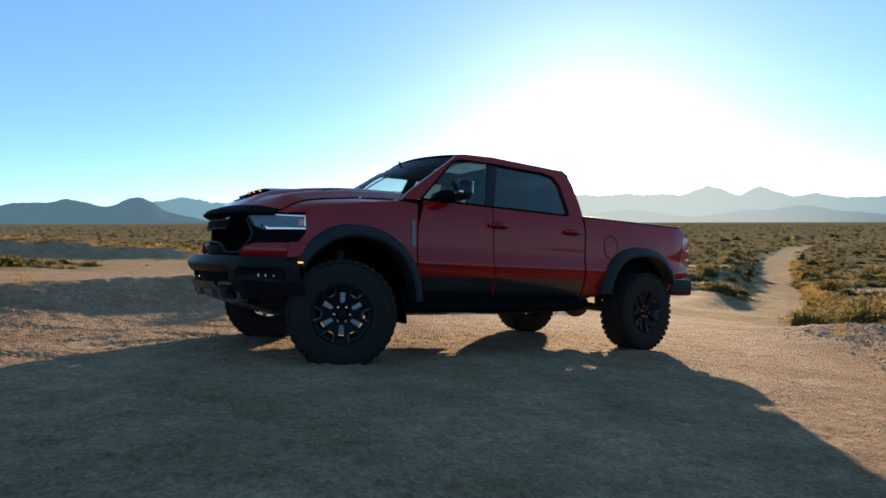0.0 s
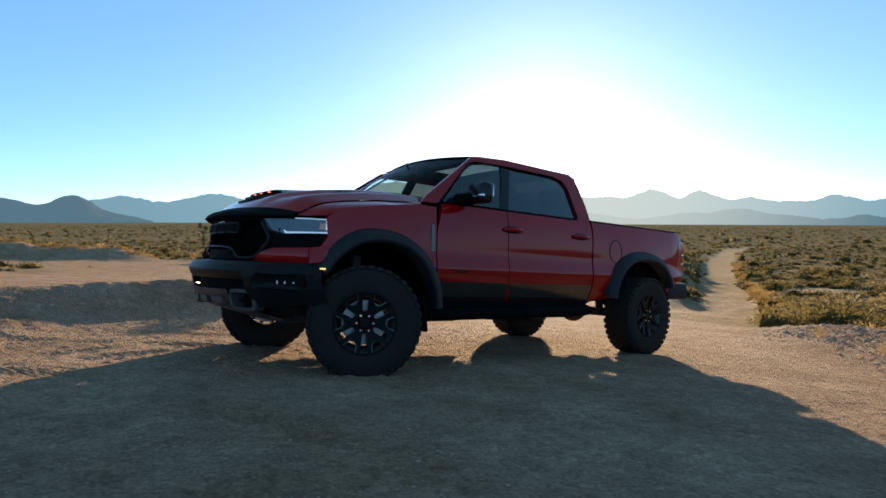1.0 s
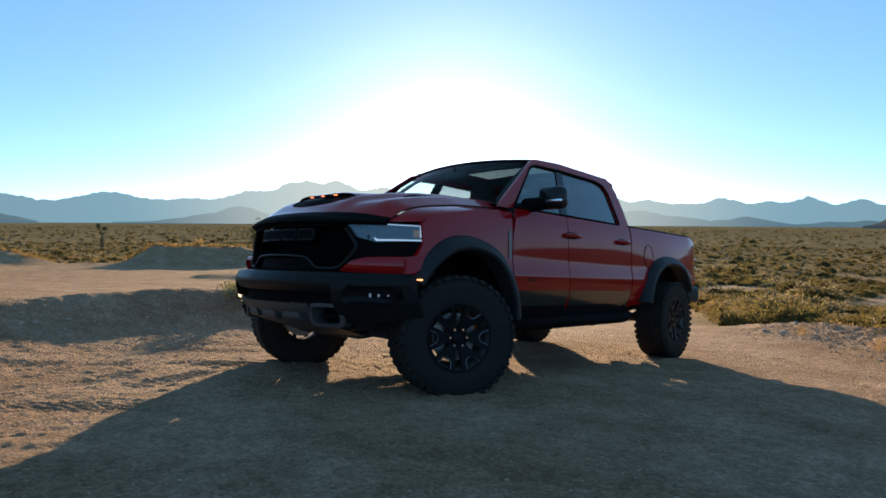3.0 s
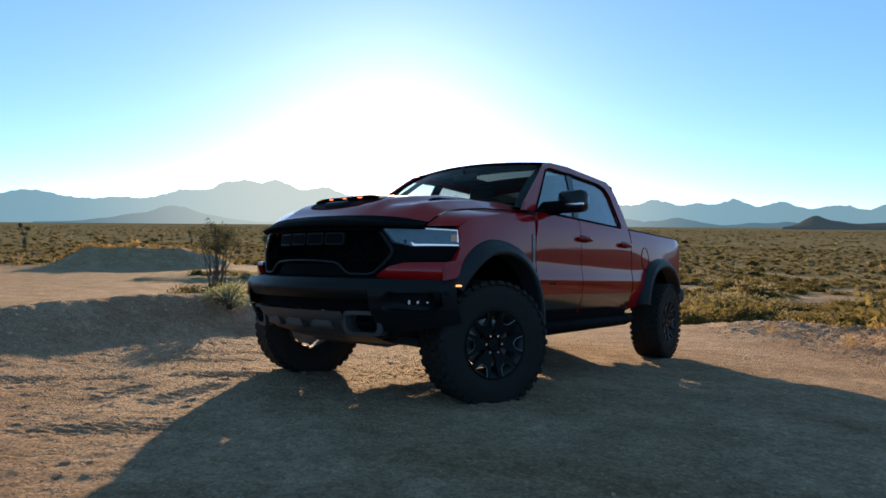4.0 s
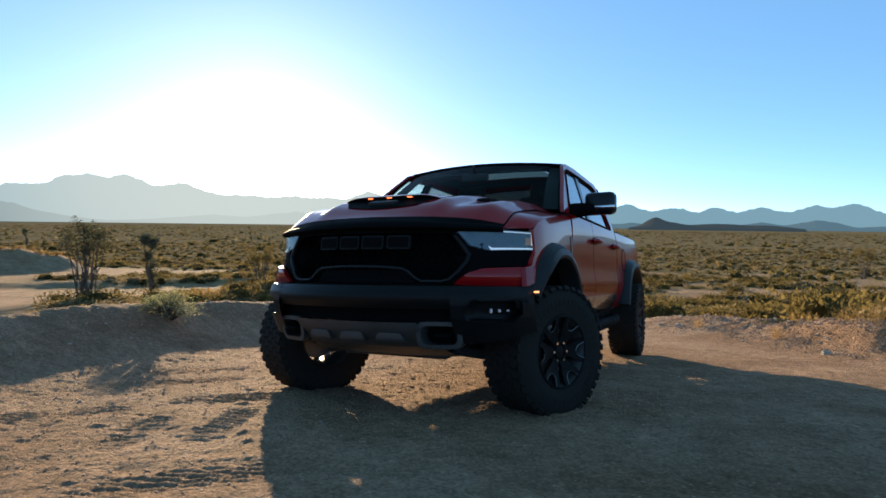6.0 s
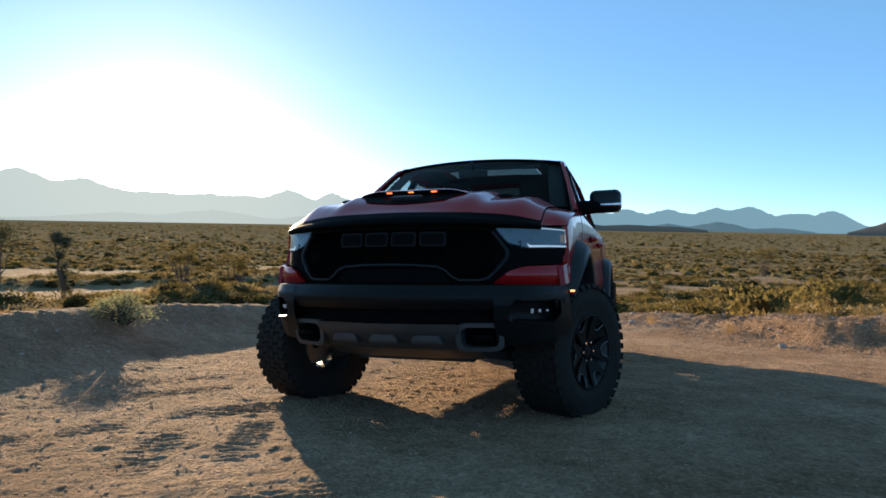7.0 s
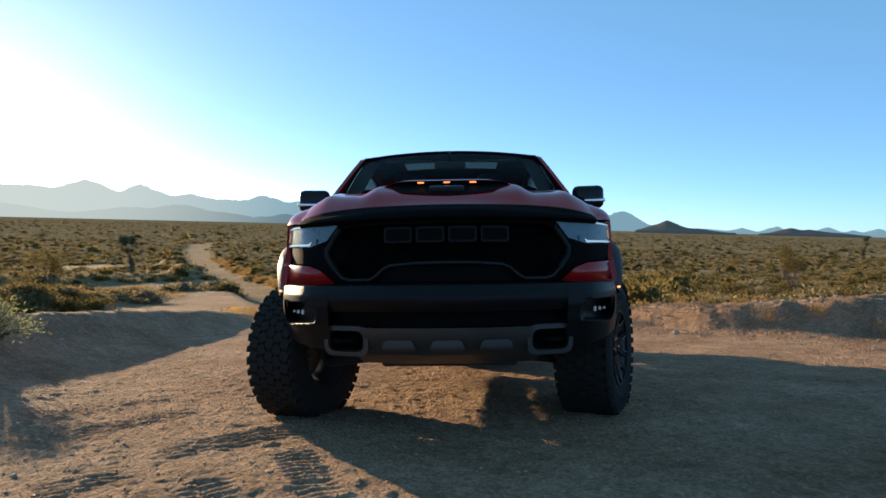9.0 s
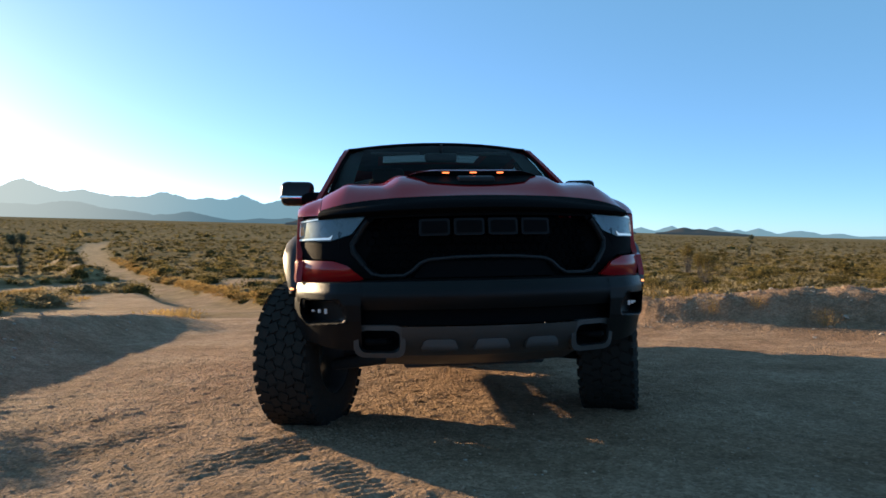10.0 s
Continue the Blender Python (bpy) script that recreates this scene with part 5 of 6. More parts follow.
        for k in (0.06, -0.06):
            tube(b, [(-0.06, y + k, 1.60), (-0.085, y + k, 1.70)], 0.007, 6)
        part("headrest", b, TRIM, seat, "dark headrest", 60)
    b = bmesh.new()
    box(b, (-0.52, 0, 1.10), (0.48, 1.50, 0.16), 0.05, None, 3)
    box(b, (-0.76, 0, 1.37), (0.14, 1.50, 0.52), 0.05, pose(0, 0, 0, 0, -8, 0), 3)
    bench = part("rear_bench", b, TRIM, truck, "dark rear bench", 60)
    for y in (0.48, 0.0, -0.48):
        b = bmesh.new()
        box(b, (-0.79, y, 1.68), (0.10, 0.30, 0.26), 0.04, None, 3)
        part("headrest", b, TRIM, bench, "dark headrest", 60)
    b = bmesh.new()
    box(b, (0.80, 0.0, 1.83), (0.05, 0.26, 0.075), 0.02)
    tube(b, [(0.80, 0, 1.85), (0.84, 0, 1.93)], 0.012, 6)
    part("rear_view_mirror", b, TRIM, truck)
    for y in (0.36, -0.36):
        b = bmesh.new()
        box(b, (0.62, y, 1.90), (0.15, 0.40, 0.02), 0.008, pose(0, 0, 0, 0, 12, 0))
        part("sun_visor", b, TRIM, truck)
    b = bmesh.new()
    grid(b, 24, 24, lambda u, v: (lerp(0.62, -0.80, u), (2 * v - 1) * 0.74, 1.968 - 0.03 * (2 * v - 1) ** 2))
    bmesh.ops.delete(b, geom=[f for f in b.faces if in_sunroof(f.calc_center_median())], context="FACES_ONLY")
    part("headliner", b, TRIM, truck)


build_under()


# ---- plants ----
STRAW = leaf_mat("dry_scrub", (0.12, 0.086, 0.040), (0.34, 0.245, 0.110), 0.5)
DARKLEAF = leaf_mat("dark_twigs", (0.032, 0.033, 0.018), (0.14, 0.13, 0.065), 0.25)
YUCCA = leaf_mat("yucca_leaf", (0.045, 0.050, 0.030), (0.20, 0.195, 0.120), 0.25)
GOLD = leaf_mat("golden_grass", (0.22, 0.130, 0.045), (0.52, 0.34, 0.130), 0.4)
OLIVE = leaf_mat("green_shrub", (0.056, 0.045, 0.018), (0.230, 0.172, 0.060), 0.5)
PALE = leaf_mat("pale_bush", (0.125, 0.098, 0.054), (0.36, 0.288, 0.165), 0.5)
FRESH = leaf_mat("fresh_leaf", (0.13, 0.135, 0.062), (0.46, 0.45, 0.24), 0.45)
BARK = mat("bark", (0.085, 0.068, 0.052), 0.9, 0, 0.35, 8, 60, 0.4)
rng = np.random.default_rng(7)


def tuft(n, rad, hgt, width, lean=0.6, core=0.25):
    """Blades of a low bush: triangles rising and leaning out from its foot, as vertices and a shade for each."""
    ang = rng.uniform(0, math.tau, n)
    out = rng.uniform(0, 1, n) ** 0.6
    base = np.stack([np.cos(ang) * out * rad * core, np.sin(ang) * out * rad * core, np.zeros(n)], 1)
    dome = np.sqrt(np.maximum(0.05, 1 - (out * lean) ** 2))
    ln = rng.uniform(0.55, 1.0, n)
    tip = np.stack([np.cos(ang) * out * rad * ln, np.sin(ang) * out * rad * ln, hgt * dome * ln], 1)
    side = np.stack([-np.sin(ang + rng.uniform(-1, 1, n)), np.cos(ang), rng.uniform(-0.3, 0.3, n)], 1) * width * rng.uniform(0.5, 1.2, n)[:, None]
    mid = base * 0.45 + tip * 0.55 + rng.normal(0, 0.04 * rad, (n, 3))
    v = np.stack([base * 0.3 + tip * 0.7 - side, base * 0.3 + tip * 0.7 + side, tip], 1)
    low = np.stack([base, mid - side * 0.6, mid + side * 0.6], 1)
    verts = np.concatenate([v.reshape(-1, 3), low.reshape(-1, 3)])
    verts[:, 2] = np.maximum(verts[:, 2], -0.03)
    shade = np.repeat(rng.uniform(0.15, 0.85, 2 * n), 3)
    return verts, shade


def cushion(n, rad, hgt, leaf):
    """A rounded low bush: small leaves and twigs over a lumpy dome."""
    lumps = int(5 + rad * 6)
    la, lr = rng.uniform(0, math.tau, lumps), rad * 0.6 * np.sqrt(rng.uniform(0, 1, lumps))
    pick = rng.integers(0, lumps, n)
    d = rng.normal(0, 1, (n, 3))
    d[:, 2] = np.abs(d[:, 2]) * 0.9
    d /= np.linalg.norm(d, axis=1)[:, None]
    r = rng.uniform(0.72, 1.05, (n, 1)) * (0.42 + 0.2 * rng.uniform(0, 1, lumps))[pick][:, None]
    p = d * r * np.array([rad, rad, hgt]) + np.stack([np.cos(la) * lr, np.sin(la) * lr, hgt * 0.28 * (1 - lr / rad)], 1)[pick]
    up = d + rng.normal(0, 0.6, (n, 3))
    up /= np.linalg.norm(up, axis=1)[:, None]
    side = np.cross(up, rng.normal(0, 1, (n, 3)))
    side /= np.linalg.norm(side, axis=1)[:, None] + 1e-9
    s = leaf * rng.uniform(0.6, 1.4, (n, 1))
    v = np.stack([p - side * s * 0.45, p + side * s * 0.45, p + up * s * 1.5], 1).reshape(-1, 3)
    v[:, 2] = np.maximum(v[:, 2], -0.03)
    shade = np.repeat(rng.uniform(0.1, 0.9, n), 3)
    return v, shade


def mound(n, rad, hgt, leaf, sides=9, rows=3):
    """A dense low bush: a lumpy twiggy core under a skin of leaves."""
    v, s = cushion(n, rad, hgt, leaf)
    lump = rng.uniform(0.38, 0.66, (rows, sides))
    ring = []
    for j in range(rows):
        el = math.pi / 2 * j / rows
        a = np.arange(sides) * math.tau / sides + 0.4 * j
        ring.append(np.stack([np.cos(a) * math.cos(el) * rad * lump[j], np.sin(a) * math.cos(el) * rad * lump[j], np.full(sides, math.sin(el) * hgt) * lump[j] - 0.04 * (j == 0)], 1))
    top = np.array([0.0, 0.0, hgt * 0.58])
    tris = []
    for j in range(rows):
        for k in range(sides):
            k2 = (k + 1) % sides
            if j < rows - 1:
                tris += [ring[j][k], ring[j][k2], ring[j + 1][k2], ring[j][k], ring[j + 1][k2], ring[j + 1][k]]
            else:
                tris += [ring[j][k], ring[j][k2], top]
    core = np.array(tris)
    return np.concatenate([v, core]), np.concatenate([s, np.repeat(rng.uniform(0.15, 0.65, len(core) // 3), 3)])


def leaf_cloud(centres, radius, n, size):
    """Small leaves scattered round some centres."""
    c = np.repeat(np.asarray(centres, float), n, 0)
    p = c + rng.normal(0, 1, c.shape) * radius * np.array([1, 1, 0.75])
    a = rng.normal(0, 1, c.shape)
    a /= np.linalg.norm(a, axis=1)[:, None]
    b = np.cross(a, rng.normal(0, 1, c.shape))
    b /= np.linalg.norm(b, axis=1)[:, None] + 1e-9
    s = size * rng.uniform(0.5, 1.3, (len(c), 1))
    v = np.stack([p - a * s, p + b * s * 0.45, p + a * s], 1).reshape(-1, 3)
    return v, np.repeat(rng.uniform(0.1, 0.9, len(c)), 3)


def tri_mesh(name, verts, shade, material):
    ob = big_mesh(name, verts, np.arange(len(verts)).reshape(-1, 3), material, ("shade", shade), False)
    return ob


def scatter(n, r0, r1, power=1.0):
    """Places on the scrubland in a ring round the yard."""
    a = np.radians(rng.uniform(118, 292, n))
    r = (rng.uniform(0, 1, n) * (r1 ** power - r0 ** power) + r0 ** power) ** (1 / power)
    x, y = 5 + r * np.cos(a), 2 + r * np.sin(a)
    clump = fbm(x * 0.09, y * 0.09, 3, 61)
    strip = (x > -15) & (y > np.where(x > -4, -13.5, -10.2 - 0.12 * np.minimum(x, 0))) & (y < -2)
    keep = (open_soil(x, y) < 0.25) & ~strip & (rng.uniform(-0.8, 0.9, n) < clump + 0.5)
    return x[keep], y[keep]


def build_scrub():
    kinds = {
        "straw": [tuft(110, 0.42, 0.30, 0.012, 0.85, 0.35) for _ in range(4)],
        "olive": [mound(520, 0.64, 0.52, 0.036) for _ in range(5)],
        "pale": [mound(460, 0.52, 0.40, 0.032) for _ in range(5)]}
    middle = {
        "straw": [tuft(44, 0.42, 0.30, 0.024, 0.85, 0.35) for _ in range(4)],
        "olive": [mound(170, 0.72, 0.54, 0.060, 8, 3) for _ in range(5)],
        "pale": [mound(150, 0.58, 0.42, 0.052, 8, 3) for _ in range(5)]}
    rough = {
        "straw": [tuft(20, 0.55, 0.40, 0.055) for _ in range(4)],
        "olive": [mound(26, 0.80, 0.58, 0.12, 7, 2) for _ in range(5)],
        "pale": [mound(22, 0.64, 0.42, 0.10, 7, 2) for _ in range(4)]}
    far = {
        "straw": [tuft(9, 1.3, 0.5, 0.22) for _ in range(3)],
        "olive": [mound(6, 1.6, 0.75, 0.4, 6, 2) for _ in range(4)],
        "pale": [mound(5, 1.2, 0.5, 0.3, 6, 2) for _ in range(3)]}
    low_grass = [tuft(46, 0.42, 0.17, 0.020, 0.85, 0.6) for _ in range(4)]
    mats = {"straw": STRAW, "olive": OLIVE, "pale": PALE}
    tops = {k: [] for k in (*mats, "gold")}
    labels = {"straw": "dry straw-coloured bunch grass on the plain", "olive": "olive green low desert shrub on the plain", "pale": "pale grey-green low desert bush on the plain", "gold": "golden orange dry grass along the track and banks"}
    # nearest shrubs, one by one
    x, y = scatter(3000, 11, 26, 2)
    share_of = rng.uniform(0, 1, len(x))
    count = 0
    sources = {k: [] for k in mats}
    for k in mats:
        for v, s in kinds[k]:
            ob = tri_mesh("desert_shrub", v, s, mats[k])
            me = ob.data
            bpy.data.objects.remove(ob)
            sources[k].append(me)
    rest = []
    for i in range(len(x)):
        k = "straw" if share_of[i] < 0.16 else "olive" if share_of[i] < 0.60 else "pale"
        if count < 280:
            me = sources[k][int(rng.integers(len(sources[k])))]
            ob = new("desert_shrub", me)
            sc = float(rng.uniform(0.55, 1.25))
            ob.matrix_world = Matrix.Translation((x[i], y[i], float(land(x[i], y[i])) - 0.03)) @ Matrix.Rotation(rng.uniform(0, 6.28), 4, "Z") @ Matrix.Diagonal((sc, sc, sc * float(rng.uniform(0.7, 1.2)), 1))
            tagged(ob, labels[k], "shrub", "shrubs on the plain")
            count += 1
        else:
            tops[k].append((x[i:i + 1], y[i:i + 1], kinds[k]))
    # the rest of the plain
    for n, r0, r1, power, sets in ((8000, 24, 60, 2, middle), (22000, 60, 190, 1.6, rough), (30000, 190, 1100, 1.2, far)):
        x, y = scatter(n, r0, r1, power)
        pick = rng.uniform(0, 1, len(x)) + 0.25 * fbm(x * 0.03, y * 0.03, 2, 70)
        for k, m in (("straw", pick < 0.22), ("olive", (pick >= 0.22) & (pick < 0.66)), ("pale", pick >= 0.66)):
            tops[k].append((x[m], y[m], sets[k]))
    # thicker round bushes south and west of the yard
    x, y = scatter(5600, 17, 85, 1.7)
    ang = np.degrees(np.arctan2(y - 2, x - 5)) % 360
    m = (ang > 186) & (ang < 250)
    x, y = x[m], y[m]
    pick = rng.uniform(0, 1, len(x))
    for k, m in (("straw", pick < 0.15), ("olive", (pick >= 0.15) & (pick < 0.55)), ("pale", pick >= 0.55)):
        tops[k].append((x[m], y[m], middle[k]))
    # straw edges along the track and on the berm ends
    ex, ey = [], []
    for (x0, y0, w0), (x1, y1, w1) in zip(TRACK[1:], TRACK[2:8]):
        ln = math.hypot(x1 - x0, y1 - y0)
        m = int(min(ln, 45) * 34)
        t = rng.uniform(0, 1, m)
        side = rng.normal(1.22, 0.10, m)
        ex.append(x0 + t * (x1 - x0) + (y1 - y0) / ln * -w0 * -side)
        ey.append(y0 + t * (y1 - y0) - (x1 - x0) / ln * w0 * side)
    ex, ey = np.concatenate(ex), np.concatenate(ey)
    tops["gold"].append((ex, ey, low_grass))
    for cx, cy, sx, sy, m in ((-8.2, -5.4, 0.9, 0.3, 30), (-16.5, -12.6, 1.5, 0.5, 120), (-12, -11.6, 1.8, 0.4, 150), (-7, -10.9, 2.0, 0.4, 170), (-6.8, -4.6, 0.5, 0.25, 24)):
        tops["gold"].append((rng.normal(cx, sx, m), rng.normal(cy, sy, m), low_grass))
    # rows of thick bushes behind the rubble berm
    for k, back, m, sets in (("olive", 1.5, 46, kinds), ("pale", 1.9, 34, kinds), ("gold", 1.15, 220, {"gold": low_grass}), ("olive", 2.6, 40, kinds)):
        t = rng.uniform(0, 1, m)
        at = [0, 0.2, 0.4, 0.6, 0.8, 1]
        tops[k].append((np.interp(t, at, [p[0] for p in BERM_WEST[1:]]) - back * 0.80 + rng.normal(0, 0.35, m), np.interp(t, at, [p[1] for p in BERM_WEST[1:]]) + back * 0.60 + rng.normal(0, 0.35, m), sets[k]))
    for line in (BANK_A, BANK_B):
        for (x0, y0, _), (x1, y1, _) in zip(line, line[1:]):
            m = int(math.hypot(x1 - x0, y1 - y0) * 9)
            t = rng.uniform(0, 1, m)
            tops["gold"].append((x0 + t * (x1 - x0) + rng.normal(0, 0.6, m), y0 + t * (y1 - y0) - 0.6 + rng.normal(0, 0.7, m), rough["straw"]))
    for k, groups in tops.items():
        vs, ss = [], []
        for gx, gy, sets in groups:
            gz = land(gx, gy)
            for i in range(len(gx)):
                v, s = sets[int(rng.integers(len(sets)))]
                a, sc = rng.uniform(0, math.tau), rng.uniform(0.45, 1.15) * (1.9 if rng.uniform() < 0.06 else 1)
                c, sn = math.cos(a) * sc, math.sin(a) * sc
                w = np.empty_like(v)
                w[:, 0] = v[:, 0] * c - v[:, 1] * sn + gx[i]
                w[:, 1] = v[:, 0] * sn + v[:, 1] * c + gy[i]
                w[:, 2] = v[:, 2] * sc * rng.uniform(0.7, 1.25) + gz[i] - 0.03
                vs.append(w)
                ss.append(np.clip(s + rng.uniform(-0.4, 0.3), 0, 1))
        ob = tri_mesh("scrub", np.concatenate(vs), np.concatenate(ss), GOLD if k == "gold" else mats[k])
        tagged(ob, labels[k].replace("shrub", "scrub"), "scrub", kind="stuff")


def branch(b, p, d, ln, r, depth, tips, spread, rnd):
    """A tapering limb that forks."""
    pts, rad = [p], [r]
    for k in range(3):
        d = (d + Vector((rnd.uniform(-0.18, 0.18), rnd.uniform(-0.18, 0.18), rnd.uniform(0, 0.12)))).normalized()
        pts.append(pts[-1] + d * ln / 3)
        rad.append(r * (1 - 0.15 * (k + 1)))
    tube(b, pts, rad, 6)
    if depth < 2:
        tips.append(pts[2])
    if depth == 0:
        tips.append(pts[-1])
        return
    for k in range(rnd.choice((2, 2, 3))):
        nd = (d + Vector((rnd.uniform(-1, 1), rnd.uniform(-1, 1), rnd.uniform(0.0, 0.6))) * spread).normalized()
        branch(b, pts[-1], nd, ln * rnd.uniform(0.5, 0.75), rad[-1] * 0.8, depth - 1, tips, spread, rnd)


def joshua_tree(x, y, height, seed, label="grey-green spiky joshua tree on the scrub plain"):
    rnd = random.Random(seed)
    tree = tagged(new("joshua_tree"), label, "tree", "trees on the plain")
    b = bmesh.new()
    tips = []
    branch(b, Vector((0, 0, -0.1)), Vector((rnd.uniform(-0.1, 0.1), rnd.uniform(-0.1, 0.1), 1)), height * 0.44, height * 0.032, 2, tips, 0.5, rnd)
    tips += [Vector((rnd.uniform(-0.03, 0.03) * height, rnd.uniform(-0.03, 0.03) * height, height * f)) for f in (0.10, 0.16, 0.22, 0.28, 0.34, 0.40)]
    part("trunk", b, BARK, tree)
    vs, ss = [], []
    for t in tips:
        n = 90
        d = rng.normal(0, 1, (n, 3))
        d[:, 2] = d[:, 2] * 0.8 + 0.25
        d /= np.linalg.norm(d, axis=1)[:, None]
        ln = height * 0.080 * rng.uniform(0.6, 1.3, (n, 1))
        side = np.cross(d, rng.normal(0, 1, (n, 3)))
        side /= np.linalg.norm(side, axis=1)[:, None]
        side *= height * 0.006
        base = np.array(t) + rng.normal(0, height * 0.02, (n, 3))
        vs.append(np.stack([base - side, base + side, base + d * ln], 1).reshape(-1, 3))
        ss.append(np.repeat(rng.uniform(0.1, 0.95, n), 3))
    crown = tri_mesh("crown", np.concatenate(vs), np.concatenate(ss), YUCCA)
    crown.parent = tree
    tree.location = (x, y, float(land(x, y)))
    return tree


def creosote(x, y, height, seed, label, stems=16, material=OLIVE, full=40):
    """A vase of thin bare stems with leafy tufts at their ends."""
    rnd = random.Random(seed)
    bush = tagged(new("creosote_bush"), label, "bush", "tall bushes on the plain")
    b = bmesh.new()
    tips = []
    for k in range(stems):
        a = rnd.uniform(0, math.tau)
        lean = rnd.uniform(0.06, 0.42)
        p0 = Vector((rnd.uniform(-0.08, 0.08) * height, rnd.uniform(-0.08, 0.08) * height, -0.08))
        ln = height * rnd.uniform(0.62, 0.92)
        pts = [p0]
        for j in range(1, 6):
            t = j / 5
            pts.append(p0 + Vector((math.cos(a) * lean * ln * t ** 0.9, math.sin(a) * lean * ln * t ** 0.9, ln * t)) + Vector((rnd.uniform(-1, 1), rnd.uniform(-1, 1), 0)) * 0.02 * height)
        tube(b, pts, [height * 0.010 * (1.15 - t / 6) for t in range(6)], 5)
        tips += [pts[-1], pts[-1] * 0.93, pts[-1] + Vector((rnd.uniform(-1, 1), rnd.uniform(-1, 1), rnd.uniform(-0.3, 0.6))) * 0.09 * height]
    part("stem", b, BARK, bush, "thin bare stems")
    v, s = leaf_cloud([tuple(t) for t in tips], 0.050 * height, full, 0.026 * height)
    leaves = tri_mesh("leaves", v, s, material)
    leaves.parent = bush
    bush.location = (x, y, float(land(x, y)))
    return bush


def leafy_bush(x, y, wide, high, seed, label, material=PALE, n=26, leaf=0.030, each=40):
    """A low round bush of many small leaves on short twigs."""
    rnd = random.Random(seed)
    bush = tagged(new("leafy_bush"), label, "bush", "bushes on the berm")
    b = bmesh.new()
    cs = []
    for k in range(n):
        a, r = rnd.uniform(0, math.tau), rnd.uniform(0, 1) ** 0.5
        tip = Vector((math.cos(a) * r * wide / 2, math.sin(a) * r * wide / 2, high * math.sqrt(max(0.08, 1 - r * r)) * rnd.uniform(0.6, 1.0)))
        tube(b, [(0, 0, -0.05), tip * 0.5 + Vector((0, 0, 0.04)), tip], [0.010, 0.007, 0.004], 5)
        cs += [tip, tip * 0.72 + Vector((0, 0, 0.05))]
    part("twig_frame", b, BARK, bush)
    v, s = leaf_cloud([tuple(c) for c in cs], 0.075 * wide, each, leaf)
    v[:, 2] = np.maximum(v[:, 2], -0.02)
    leaves = tri_mesh("leaves", v, s, material)
    leaves.parent = bush
    bush.location = (x, y, float(land(x, y)))
    return bush


creosote(-9.0, -19.8, 3.1, 3, "tall creosote bush with bare fanned stems and dark tufts", 20, DARKLEAF, 30)
joshua_tree(-12.0, -20.0, 3.2, 5)
creosote(-18.0, -16.5, 2.0, 8, "grey-green creosote bush on the scrub plain")
creosote(-23.1, -24.1, 2.8, 9, "grey-green creosote bush on the scrub plain")
joshua_tree(-37.5, -23.8, 3.6, 12)
joshua_tree(-34.8, -123, 5.5, 13)
joshua_tree(-122, 84, 6.0, 14)
creosote(-40.6, 24.8, 2.7, 15, "grey-green creosote bush on the scrub plain")
creosote(-16.3, 12.1, 1.7, 16, "grey-green creosote bush on the scrub plain")
creosote(-64.9, 14.2, 3.2, 17, "grey-green creosote bush on the scrub plain")
for k in range(34):
    a, r = radians(random.uniform(125, 285)), random.uniform(90, 280)
    px, py = 5 + r * math.cos(a), 2 + r * math.sin(a)
    if float(open_soil(px, py)) < 0.2:
        if k % 6:
            creosote(px, py, random.uniform(1.6, 2.8), 100 + k, "grey-green creosote bush on the scrub plain", 10, OLIVE, 16)
        else:
            joshua_tree(px, py, random.uniform(2.6, 4.6), 100 + k)
leafy_bush(0.64, -4.02, 0.74, 0.34, 21, "round pale green leafy bush on the dirt berm", FRESH, 46, 0.019, 30)


def grass_tuft(x, y, size, seed):
    v, s = tuft(150, 0.30 * size, 0.30 * size, 0.0022, 0.85, 0.4)
    ob = tri_mesh("grass_tuft", v, s, GOLD)
    ob.location = (x, y, float(land(x, y)) - 0.01)
    return tagged(ob, "dry golden grass tuft on the rubble berm", "grass", "grass tufts on the berm", "stuff")


for k, (gx, gy, gs) in enumerate(((-3.35, 3.75, 1.2), (-3.0, 4.05, 0.9), (-2.6, 4.25, 1.1), (-2.3, 4.75, 0.8), (-4.2, 2.7, 0.7), (-5.4, 1.6, 0.7), (-1.7, 5.3, 1.0), (-3.9, 3.5, 1.0), (-6.4, -4.2, 0.9), (-5.8, -4.0, 0.8), (4.0, -3.2, 0.8), (-2.0, -5.3, 0.7))):
    grass_tuft(gx, gy, gs, k)

# ---- stones ----
STONE = mat("pale_stone", (0.38, 0.31, 0.245), 0.9, 0, 0.3, 9, 60, 0.3, per_object=0.5)
RUBBLE = mat("brown_rubble", (0.22, 0.150, 0.105), 0.95, 0, 0.4, 9, 60, 0.3)
CLOD = mat("dirt_clod", (0.36, 0.235, 0.155), 0.95, 0, 0.3, 9, 60, 0.3)


def stone_shape(n, flat, seed):
    """A broken stone: a few random facets."""
    b = bmesh.new()
    bmesh.ops.create_icosphere(b, subdivisions=1, radius=1.0)
    rnd = random.Random(seed)
    for v in b.verts:
        v.co *= rnd.uniform(0.62, 1.15)
        v.co.z *= flat
    return b


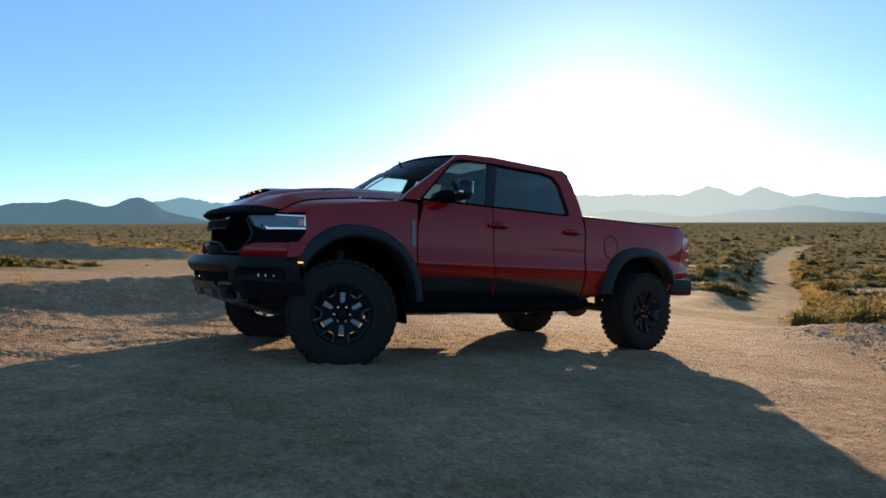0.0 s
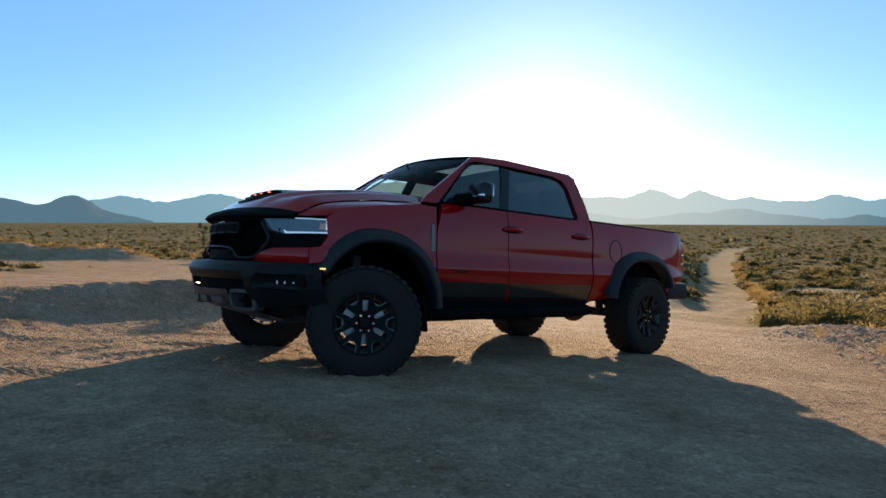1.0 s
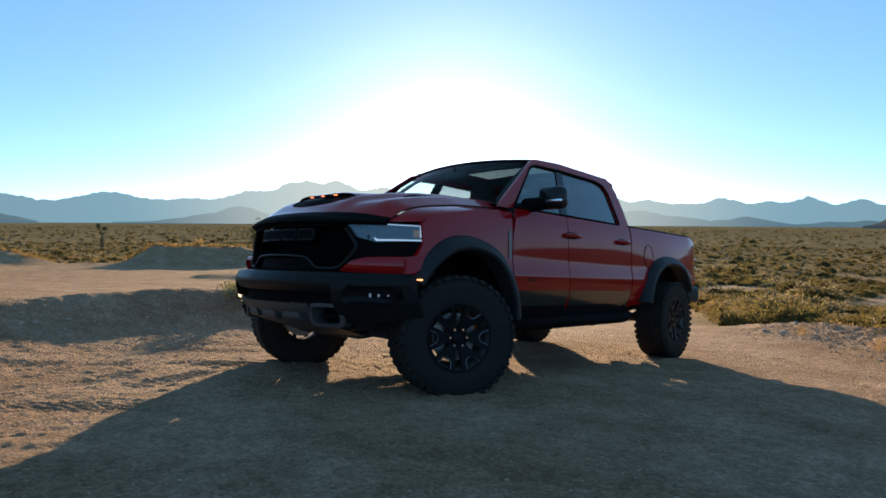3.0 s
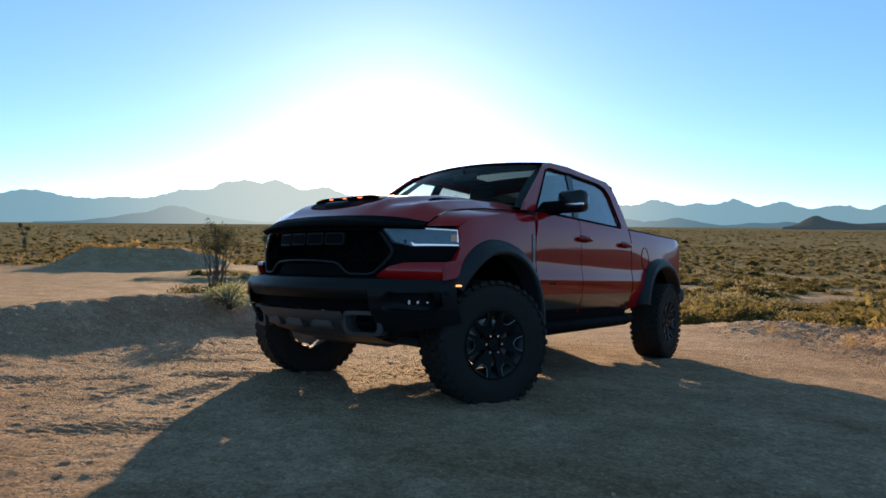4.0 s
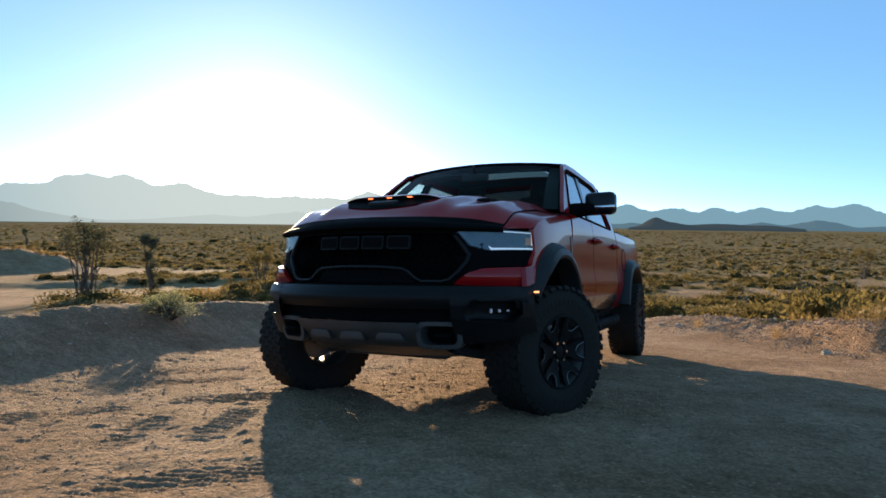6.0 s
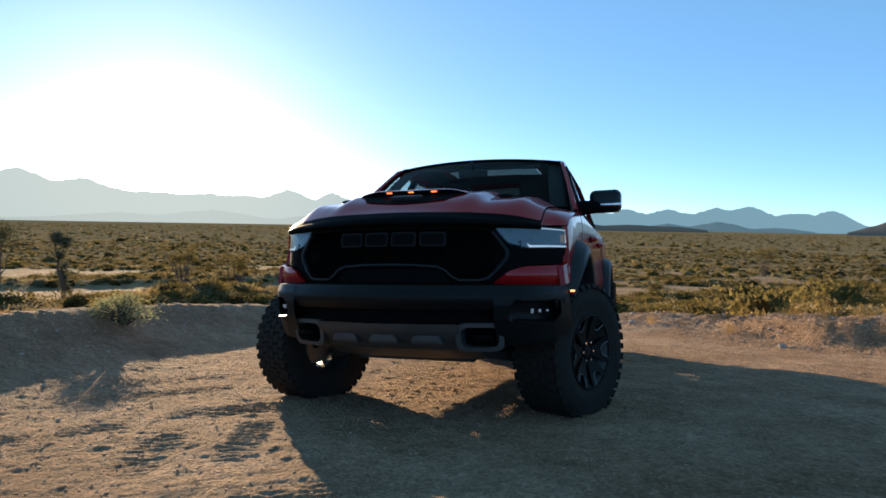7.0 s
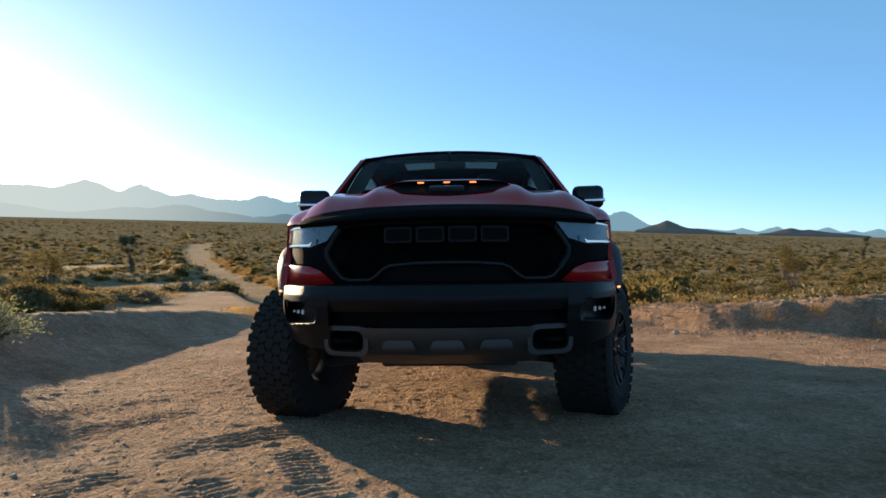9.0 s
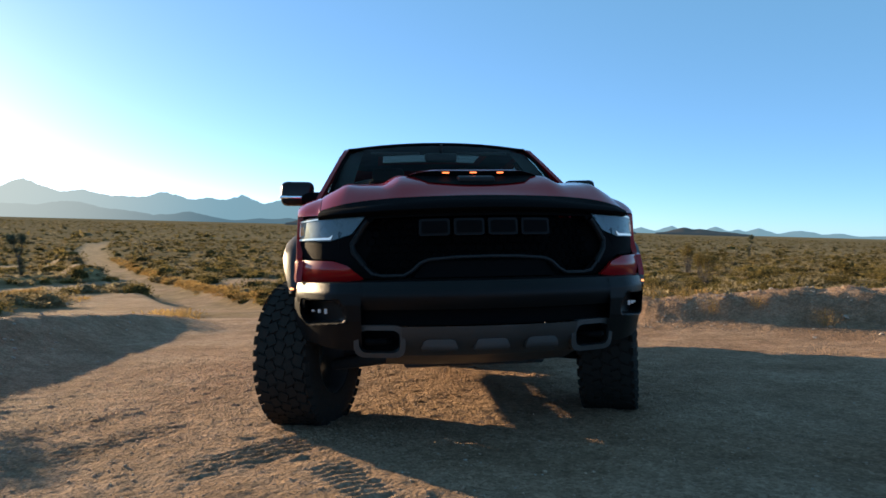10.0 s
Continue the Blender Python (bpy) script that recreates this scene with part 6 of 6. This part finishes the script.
def build_rocks():
    meshes = []
    for k in range(5):
        me = bpy.data.meshes.new("rock")
        b = stone_shape(12, 0.65, 300 + k)
        b.to_mesh(me)
        b.free()
        me.materials.append(STONE)
        meshes.append(me)
    rnd = random.Random(12)
    for k in range(290):
        if k < 210:
            i = rnd.randrange(1, len(BERM_WEST) - 2)
            (x0, y0, _), (x1, y1, _) = BERM_WEST[i], BERM_WEST[i + 1]
            t = rnd.random()
            x, y = lerp(x0, x1, t) + rnd.gauss(0.28, 0.42), lerp(y0, y1, t) + rnd.gauss(-0.24, 0.38)
            r = rnd.uniform(0.012, 0.034) * (2.0 if rnd.random() < 0.08 else 1)
        else:
            x = rnd.uniform(-4, 4.5)
            y = float(np.interp(x, [q[0] for q in BERM_SOUTH[::-1]], [q[1] for q in BERM_SOUTH[::-1]])) + 0.45 + rnd.gauss(0, 0.30)
            r = rnd.uniform(0.008, 0.028)
        ob = new("rock", meshes[k % 5])
        ob.matrix_world = Matrix.Translation((x, y, float(land(x, y)) + r * 0.2)) @ Euler((rnd.uniform(-0.4, 0.4), rnd.uniform(-0.4, 0.4), rnd.uniform(0, 6.3))).to_matrix().to_4x4() @ Matrix.Scale(r, 4)
        tagged(ob, "pale broken rock lying on the dirt berm", "rock", "rocks on the berms")
    # pebbles and clods of the yard
    for name, n, lo, hi, material, label in (("rubble", 6500, 0.004, 0.016, RUBBLE, "brown broken rubble lying over the berm"), ("gravel", 24000, 0.002, 0.0085, CLOD, "small dirt clods and gravel strewn over the yard"), ("pebbles", 2400, 0.003, 0.008, STONE, "pale pebbles strewn over the yard")):
        x, y = rng.normal(1.9, 2.6, n), rng.normal(-0.8, 2.6, n)
        m = n if name == "rubble" else n // 3 if name == "gravel" else n * 2 // 3
        t = rng.uniform(0, 1, m)
        x[:m] = np.interp(t, [0, 0.25, 0.5, 0.75, 1], [-6.7, -5.1, -3.4, -1.9, -0.2]) + rng.normal(0.25, 0.4, m)
        y[:m] = np.interp(t, [0, 0.25, 0.5, 0.75, 1], [1.2, 3.0, 4.0, 6.1, 8.9]) + rng.normal(-0.2, 0.35, m)
        ok = (y > -5.2)
        x, y = x[ok], y[ok]
        z = land(x, y)
        shapes = []
        for k in range(6):
            b = stone_shape(6, 0.45, 500 + k)
            b.verts.ensure_lookup_table()
            shapes.append((np.array([v.co[:] for v in b.verts]), np.array([[v.index for v in f.verts] for f in b.faces])))
            b.free()
        vs, fs, at = [], [], 0
        for i in range(len(x)):
            v, f = shapes[i % 6]
            r = rng.uniform(lo, hi) * (1.7 if rng.uniform() < 0.03 else 1)
            a = rng.uniform(0, math.tau)
            c, s = math.cos(a), math.sin(a)
            w = np.stack([v[:, 0] * c - v[:, 1] * s, v[:, 0] * s + v[:, 1] * c, v[:, 2]], 1) * r + (x[i], y[i], z[i] + r * 0.25)
            vs.append(w)
            fs.append(f + at)
            at += len(v)
        ob = big_mesh(name, np.concatenate(vs), np.concatenate(fs), material, None, False)
        tagged(ob, label, "gravel", kind="stuff")


build_scrub()
build_rocks()
